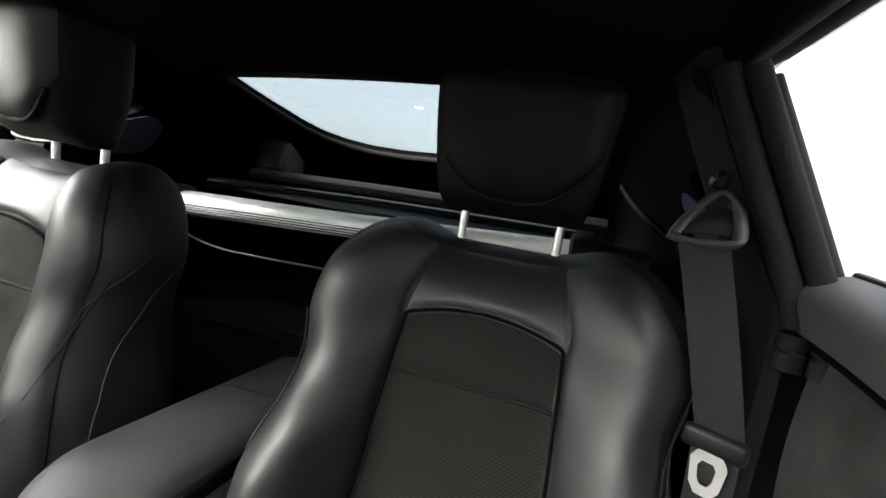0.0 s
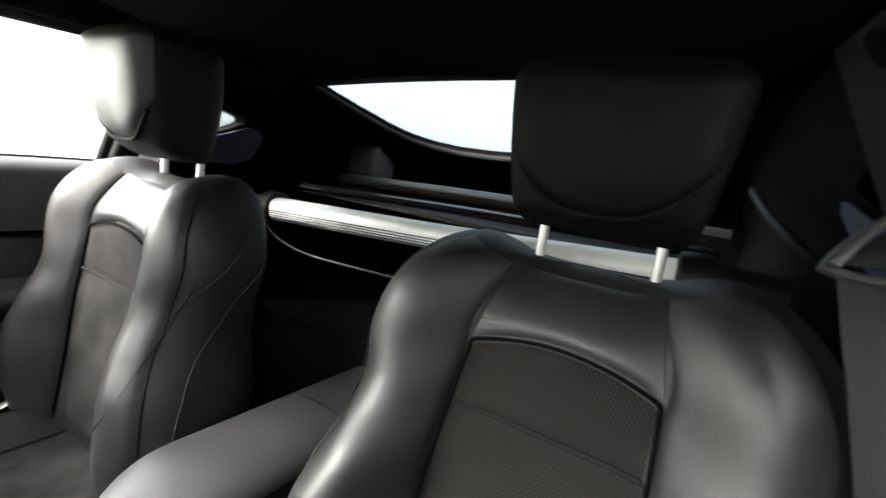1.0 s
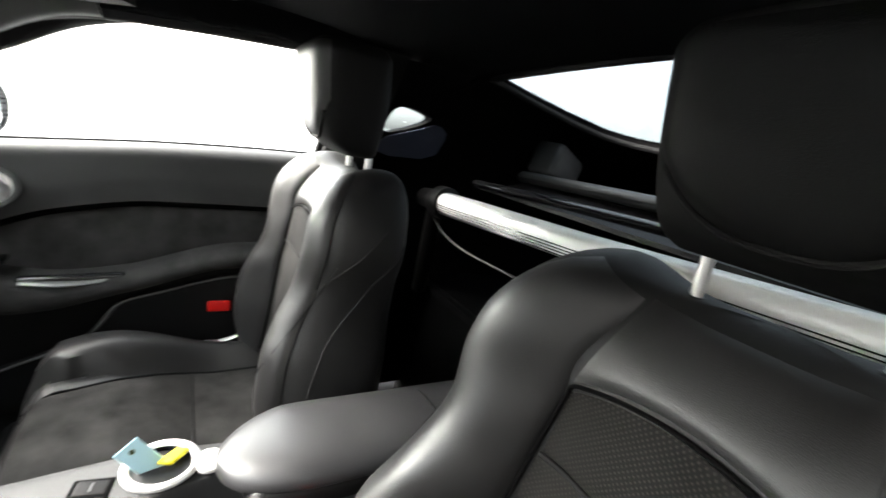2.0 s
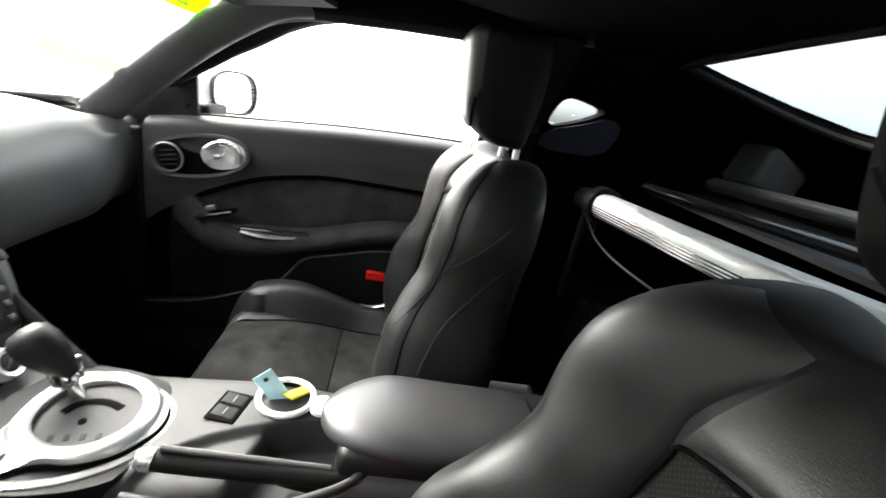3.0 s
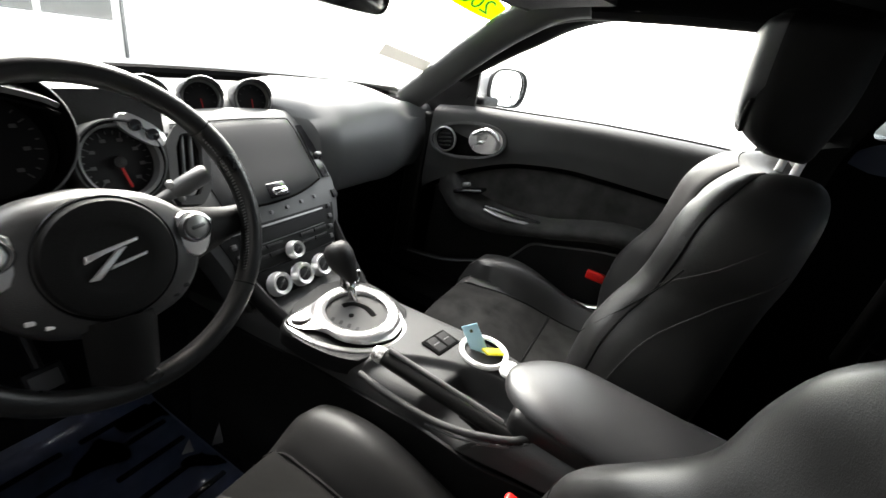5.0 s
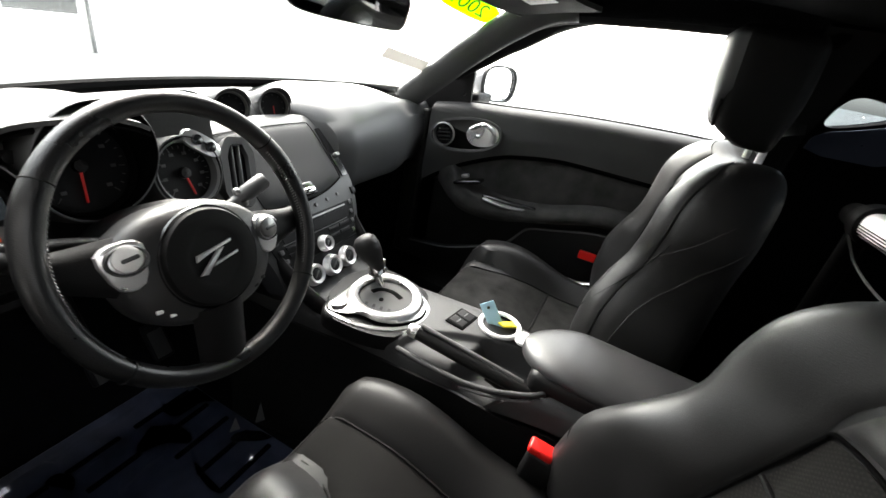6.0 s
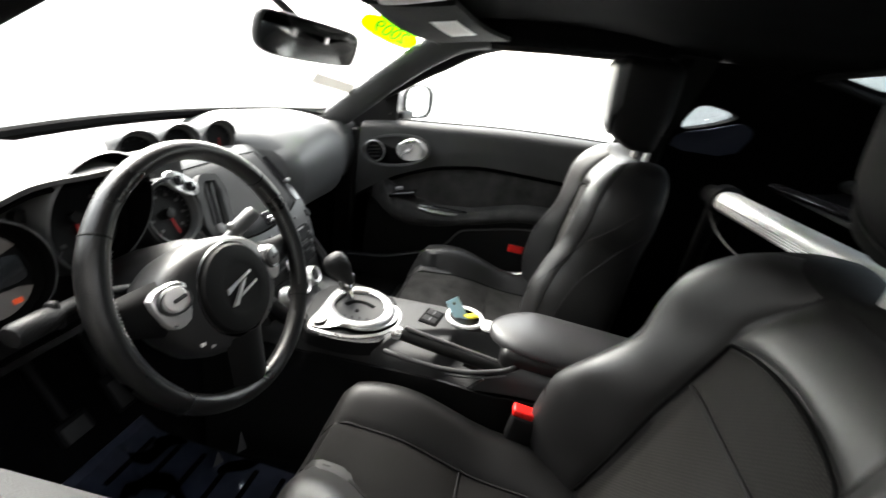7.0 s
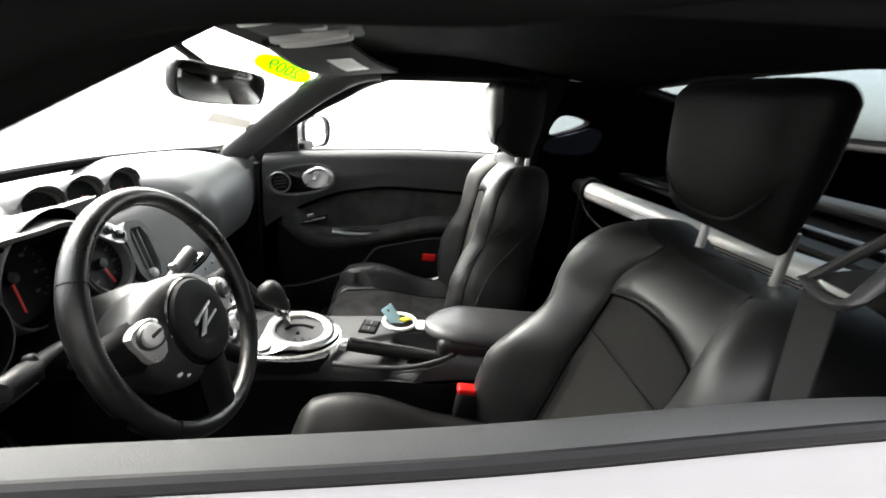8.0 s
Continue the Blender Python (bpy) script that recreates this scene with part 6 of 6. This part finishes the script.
shape = rounded([(-0.126, 0.030), (-0.10, 0.036), (0.10, 0.036), (0.126, 0.026), (0.120, -0.026), (0.09, -0.034), (-0.10, -0.038), (-0.128, -0.020)], 2)
loops = [[RM @ Vector((x * sc, y * sc, h)) for x, y in shape] for sc, h in ((0.55, -0.045), (0.85, -0.034), (0.98, -0.014), (1.0, 0.0), (0.985, 0.004), (0.95, 0.004), (0.945, 0.001))]
part("housing", rings(loops), PLASTIC, rvm, "black housing")
part("glass", prism([(x * 0.945, y * 0.93) for x, y in shape], 0.001, RM @ pose(0, 0, 0.0015)), MIRROR, rvm, "mirror glass")
stem_top, _, _ = on_screen(0.03, 0.93)
part("stem", tube([RM @ Vector((0, 0.01, -0.03)), RM @ Vector((0, 0.03, -0.055)), stem_top], 0.009, 10), PLASTIC, rvm, "black stem")

def sun_visor(side, label):
    v = thing("sun_visor", label, "sun visor", group="sun visors")

    def face(s, t):
        x = side * lerp(0.25, 0.57, s if side > 0 else 1 - s)
        y = lerp(roof_front(x) - 0.30, roof_front(x) - 0.09, t)
        return x, y, roof_z(x, y) - 0.026 - 0.028 * smooth(0.2, 0.5, abs(x)) - 0.006 * math.sin(math.pi * t)
    part("panel", sheet(lambda s, t: face(1 - s, t), 20, 10, 0.012, 0.004), TRIM_GREY, v, "dark grey padded panel")
    part("label", sheet(lambda s, t: Vector(face(lerp(0.26, 0.62, 1 - s) if side > 0 else lerp(0.38, 0.74, 1 - s), lerp(0.14, 0.44, t))) + Vector((0, 0, -0.0065)), 6, 4, 0.001), WHITE, v, "pale grey printed label")
    bars = bmesh.new()
    for i in range(4):
        a = face(0.32 if side > 0 else 0.44, 0.20 + 0.06 * i)
        b = face(0.55 if side > 0 else 0.68, 0.20 + 0.06 * i)
        tube([Vector(a) + Vector((0, 0, -0.0078)), Vector(b) + Vector((0, 0, -0.0078))], 0.0012, 4, bm=bars)
    part("print", bars, GREY_LENS, v, "lines of unreadable print")
    rod = [Vector(face(0.0 if side > 0 else 1.0, 0.95)), Vector(face(0.5, 0.98)), Vector(face(1.0 if side > 0 else 0.0, 0.95))]
    part("rod", tube(rod, 0.005, 8), PLASTIC, v, "black pivot rod")
    return v


sun_visor(1, "dark grey sun visor with a pale printed label")
sun_visor(-1, "dark grey sun visor folded up over the driver")
lampc = thing("roof_console", "dark grey roof console with pale reading lamps", "roof lamp")
part("housing", rbox((0.38, 0.20, 0.024), pose(0.04, 0.320, roof_z(0, 0.32) - 0.014, -12), 0.010), TRIM_GREY, lampc, "dark grey housing")
part("lens", rbox((0.050, 0.165, 0.010), pose(-0.10, 0.322, roof_z(0, 0.32) - 0.027, -12), 0.004), WHITE, lampc, "pale lamp lens")
for x in (0.105, 0.175):
    za, zb = roof_z(0, 0.25) - 0.018, roof_z(0, 0.40) - 0.040
    part("pocket_edge", tube([(x, 0.245, za), (x, 0.30, lerp(za, zb, 0.35)), (x, 0.36, lerp(za, zb, 0.75)), (x, 0.405, zb)], 0.015, 14, steps=16, flat=0.75, taper=lambda k: 0.80 + 0.40 * math.sin(math.pi * k) ** 0.5), GREY_LENS, lampc, "pale grey rounded edge of the roof pocket")
part("pocket_gap", rbox((0.038, 0.15, 0.006), pose(0.140, 0.322, roof_z(0, 0.32) - 0.026, -12), 0.002), NIGHT, lampc, "dark gap")
part("switch", rbox((0.040, 0.05, 0.010), pose(0.02, 0.300, roof_z(0, 0.30) - 0.024, -12), 0.004), GREY_PLASTIC, lampc, "grey switch")

# stickers on the windscreen
sticker = thing("year_sticker", "lime green oval year sticker on the windscreen", "sticker")
c, n, up = on_screen(0.580, 0.890)
SM = axes(c, n, up)
part("decal", prism(oval(0.128, 0.034, 40, 2.8), 0.0012, SM), LIME, sticker, "lime green oval")
txt = bpy.data.curves.new("year", "FONT")
txt.body = "2009"
txt.size, txt.align_x, txt.align_y, txt.extrude = 0.062, "CENTER", "CENTER", 0.0004
txt.materials.append(INK)
word = new("year_print", txt)
word.parent = sticker
word.matrix_local = SM @ Matrix.Translation((0, 0, 0.0022)) @ Matrix.Diagonal((-1.25, 0.95, 1, 1))
word["label"] = "dark green figures seen from behind"
note = thing("windscreen_label", "faded grey printed label on the windscreen", "label")
c, n, up = on_screen(0.582, 0.345)
part("paper", rbox((0.165, 0.040, 0.0008), axes(c, n, up) @ pose(0, 0, 0, 0, 0, 0), 0.0003, 1), PAPER, note, "faded grey paper")

# ---- outer mirrors ----
def outer_mirror(side):
    mo = thing("outer_mirror", "silver door mirror outside the window", "door mirror", group="door mirrors")
    m = axes((side * 0.884, 0.466, 1.042), (-side * 0.42, -0.90, 0.02))
    sh = rounded([(-0.085, 0.040), (-0.05, 0.062), (0.05, 0.062), (0.082, 0.03), (0.080, -0.03), (0.05, -0.060), (-0.06, -0.056), (-0.085, -0.02)], 2)
    loops = [[m @ Vector((x * sc, y * sc, h)) for x, y in sh] for sc, h in ((0.35, -0.105), (0.75, -0.085), (0.97, -0.040), (1.0, 0.0), (0.97, 0.006), (0.93, 0.0), (0.92, -0.006))]
    part("housing", rings(loops), PAINT, mo, "silver housing")
    part("glass", prism([(x * 0.925, y * 0.925) for x, y in sh], 0.001, m @ pose(0, 0, -0.004)), MIRROR, mo, "mirror glass")
    part("bezel", holed(ring_of([(x * 0.93, y * 0.93) for x, y in sh], 48), ring_of([(x * 1.02, y * 1.02) for x, y in sh], 48), lambda u, v, b: m @ Vector((u, v, 0.008 - b)), 0.012, 2), RUBBER, mo, "black edge")
    part("foot", rbox((0.10, 0.05, 0.035), pose(side * 0.80, 0.50, 0.995, 0, 0, -side * 10), 0.012), RUBBER, mo, "black mirror foot")
    part("blind_spot_mirror", lathe([(0.021, 0), (0.021, 0.004), (0.018, 0.005), (0, 0.006)], m @ pose(0.045 * side, -0.028, -0.003), 24), MIRROR, mo, "small round stick-on mirror")
    return mo


outer_mirror(1)

# ---- belts and pillar behind the driver ----
def pillar_y(z):
    """The front edge of the pillar trim behind the door."""
    return -0.262 - 0.10 * max(0.0, z - 1.05)


def pillar_x(z):
    return 0.705 - 0.45 * max(0.0, z - 1.04)


for side, nm in ((-1, "driver"), (1, "passenger")):
    bt = thing("seat_belt", f"grey woven seat belt hanging beside the {nm} seat", "seat belt", group="seat belts")
    S = Matrix.Translation((0, 0 if side < 0 else -0.02, 0 if side < 0 else -0.02)) @ Matrix.Diagonal((side, 1, 1, 1))

    def strap(a0, a1, b0, b1, n, sag=0.0, side=side, S=S):
        """A band between two short edges, each given by its two ends."""
        def f(s, t):
            p = Vector(a0).lerp(Vector(a1), s).lerp(Vector(b0).lerp(Vector(b1), s), t)
            return S @ Vector((p.x, p.y + sag * math.sin(math.pi * t), p.z))
        return sheet(f if side < 0 else (lambda s, t: f(1 - s, t)), 4, n, 0.0018)
    part("webbing", strap((0.617, -0.262, 1.112), (0.567, -0.280, 1.108), (0.672, -0.240, 0.895), (0.626, -0.256, 0.890), 20, 0.006), WEBBING, bt, "grey woven webbing")
    part("webbing", strap((0.672, -0.240, 0.888), (0.626, -0.256, 0.884), (0.690, -0.215, 0.34), (0.650, -0.225, 0.34), 20, -0.01), WEBBING, bt, "grey woven webbing below the tongue")
    part("webbing", strap((0.617, -0.268, 1.116), (0.567, -0.286, 1.112), (0.652, -0.352, 1.180), (0.604, -0.350, 1.140), 8, 0.010), WEBBING, bt, "webbing that runs up to the guide")
    part("webbing", strap((0.690, -0.372, 1.12), (0.690, -0.330, 1.12), (0.690, -0.372, 0.60), (0.690, -0.330, 0.60), 8, 0.0), WEBBING, bt, "webbing down to the reel")
    ring = [S @ Vector(q) for q in ((0.562, -0.286, 1.106), (0.592, -0.275, 1.103), (0.622, -0.262, 1.108), (0.628, -0.272, 1.128), (0.624, -0.292, 1.156), (0.606, -0.302, 1.166), (0.580, -0.298, 1.136))]
    loop = [spline(ring + ring[:1], i / 30) for i in range(30)]
    part("guide_ring", tube(loop, 0.0078, 10, closed=True, flat=0.65), GREY_DARK, bt, "worn grey guide ring")
    part("anchor", rbox((0.030, 0.045, 0.075), S @ pose(0.640, -0.318, 1.175, 10, 0, 20), 0.010), PLASTIC, bt, "black anchor cover")
    part("bolt_cap", lathe([(0.013, 0), (0.012, 0.008), (0, 0.010)], axes(S @ Vector((0.608, -0.306, 1.182)), (-side, 0.6, 0.1)), 16), GLOSS_BLACK, bt)
    TM = S @ pose(0.644, -0.242, 0.884, 0, 4, 18)
    part("tongue_cover", rbox((0.066, 0.016, 0.026), TM, 0.007), PLASTIC, bt, "black plastic tongue cover")
    tg = ring_of(rounded([(-0.020, -0.010), (0.020, -0.010), (0.018, -0.062), (-0.010, -0.062)], 1), 32)
    th = ring_of(rounded([(-0.010, -0.022), (0.010, -0.022), (0.009, -0.050), (-0.004, -0.050)], 1), 32)
    part("tongue", holed(th, tg, lambda u, v, b: TM @ Vector((u, 0.006 - b, v)), 0.003, 2), PALE_SILVER, bt, "bright metal belt tongue")

# pillar between door and rear side, with its seals
for side in (1, -1):
    def bpillar(s, t, side=side):
        z = lerp(0.34, 1.33, t)
        y = pillar_y(z) - 0.010 - 0.105 * s
        return side * (pillar_x(z) - 0.022 - 0.010 * s), y, z
    tagged(part("trim", sheet(bpillar if side > 0 else (lambda s, t: bpillar(1 - s, t)), 6, 40, 0.02, 0.004), TRIM_GREY), "dark grey pillar trim behind the door", "pillar trim", kind="structure")
    for off, xo, r in ((-0.004, -0.004, 0.015), (0.012, 0.022, 0.013), (-0.035, 0.050, 0.016)):
        pts = [(side * (pillar_x(z) + xo), pillar_y(z) + off, z) for z in [lerp(0.98, 1.31, i / 12) for i in range(13)]]
        tagged(part("trim", tube(pts, r, 10, steps=48), TRIM_GREY if off < 0.02 else RUBBER), "rubber door seal on the pillar", "door seal", kind="structure")

# ---- floor mats ----
for side, y0, y1 in ((-1, 0.30, 0.78), (1, 0.38, 0.80)):
    matt = thing("floor_mat", "dark blue-black ribbed floor mat in the footwell", "floor mat", group="floor mats")
    xa, xb = sorted((side * 0.16, side * 0.62))
    part("sheet", sheet(lambda s, t: (lerp(xa, xb, s), lerp(y0, y1, t), 0.284 + 0.42 * smooth(0.72, 1.05, lerp(y0, y1, t))), 12, 12, 0.006), MAT_RUBBER, matt, "dark blue-black rubber")
    for i in range(7):
        yy = lerp(y0 + 0.03, y1 - 0.05, i / 6)
        for x0, x1 in ((xa + 0.02, xa + 0.15), (xa + 0.18, xb - 0.18), (xb - 0.15, xb - 0.02)):
            if i in (2, 3, 4) and x0 == xa + 0.18:
                continue
            part("rib", rbox((x1 - x0, 0.012, 0.006), pose((x0 + x1) / 2, yy, 0.287 + 0.42 * smooth(0.72, 1.05, yy)), 0.002, 1), NIGHT, matt)

    # clear crinkled cover sheet on the mat
    rnd = random.Random(7 + side)
    waves = [(rnd.uniform(-60, 60), rnd.uniform(-60, 60), rnd.uniform(0, 6.28), rnd.uniform(0.3, 1.0)) for _ in range(9)]

    def crinkle(s, t):
        x, y = lerp(xa + 0.01, xb - 0.01, s), lerp(y0 + 0.01, y1 - 0.02, t)
        h = sum(w * math.sin(a * x + b * y + c) for a, b, c, w in waves)
        return x, y, 0.298 + 0.0035 * max(0.0, h) + 0.42 * smooth(0.72, 1.05, y)
    cover = part("cover_sheet", sheet(crinkle, 60, 60, 0.0006), FILM, matt, "clear crinkled plastic sheet")
    cover.visible_shadow = False
    if side < 0:
        # Folds of the cover, opaque pale grey to paint in their glints
        for fx, fy, fh in ((-0.157, 0.519, 0.052), (-0.205, 0.545, 0.034)):
            part("fold_glint", prism([(-0.010, 0.0), (0.012, 0.004), (0.004, fh)], 0.0012, axes((fx, fy, 0.300), (-0.6, -0.7, 0.3))), GREY_PLASTIC, matt, "upturned fold of the cover with its glint painted pale")

# pedals
for x, w, h, y, z, nm in ((-0.329, 0.060, 0.046, 0.735, 0.470, "brake_pedal"), (-0.205, 0.045, 0.090, 0.770, 0.440, "throttle_pedal")):
    pd = thing(nm, "black rubber pedal with a worn metal face in the driver footwell", "pedal")
    part("plate", rbox((w, 0.014, h), pose(x, y + 0.010, z, -28), 0.005), RUBBER, pd, "black rubber pad")
    part("face", rbox((w * 0.74, 0.004, h * 0.72), pose(x, y + 0.002, z - 0.001, -28), 0.0015, 2), GREY_DARK, pd, "worn grey metal face")
    part("arm", tube([(x, y + 0.02, z + 0.01), (x, y + 0.08, z + 0.12), (x, y + 0.12, z + 0.22)], 0.008, 8), PLASTIC, pd, "black pedal arm")
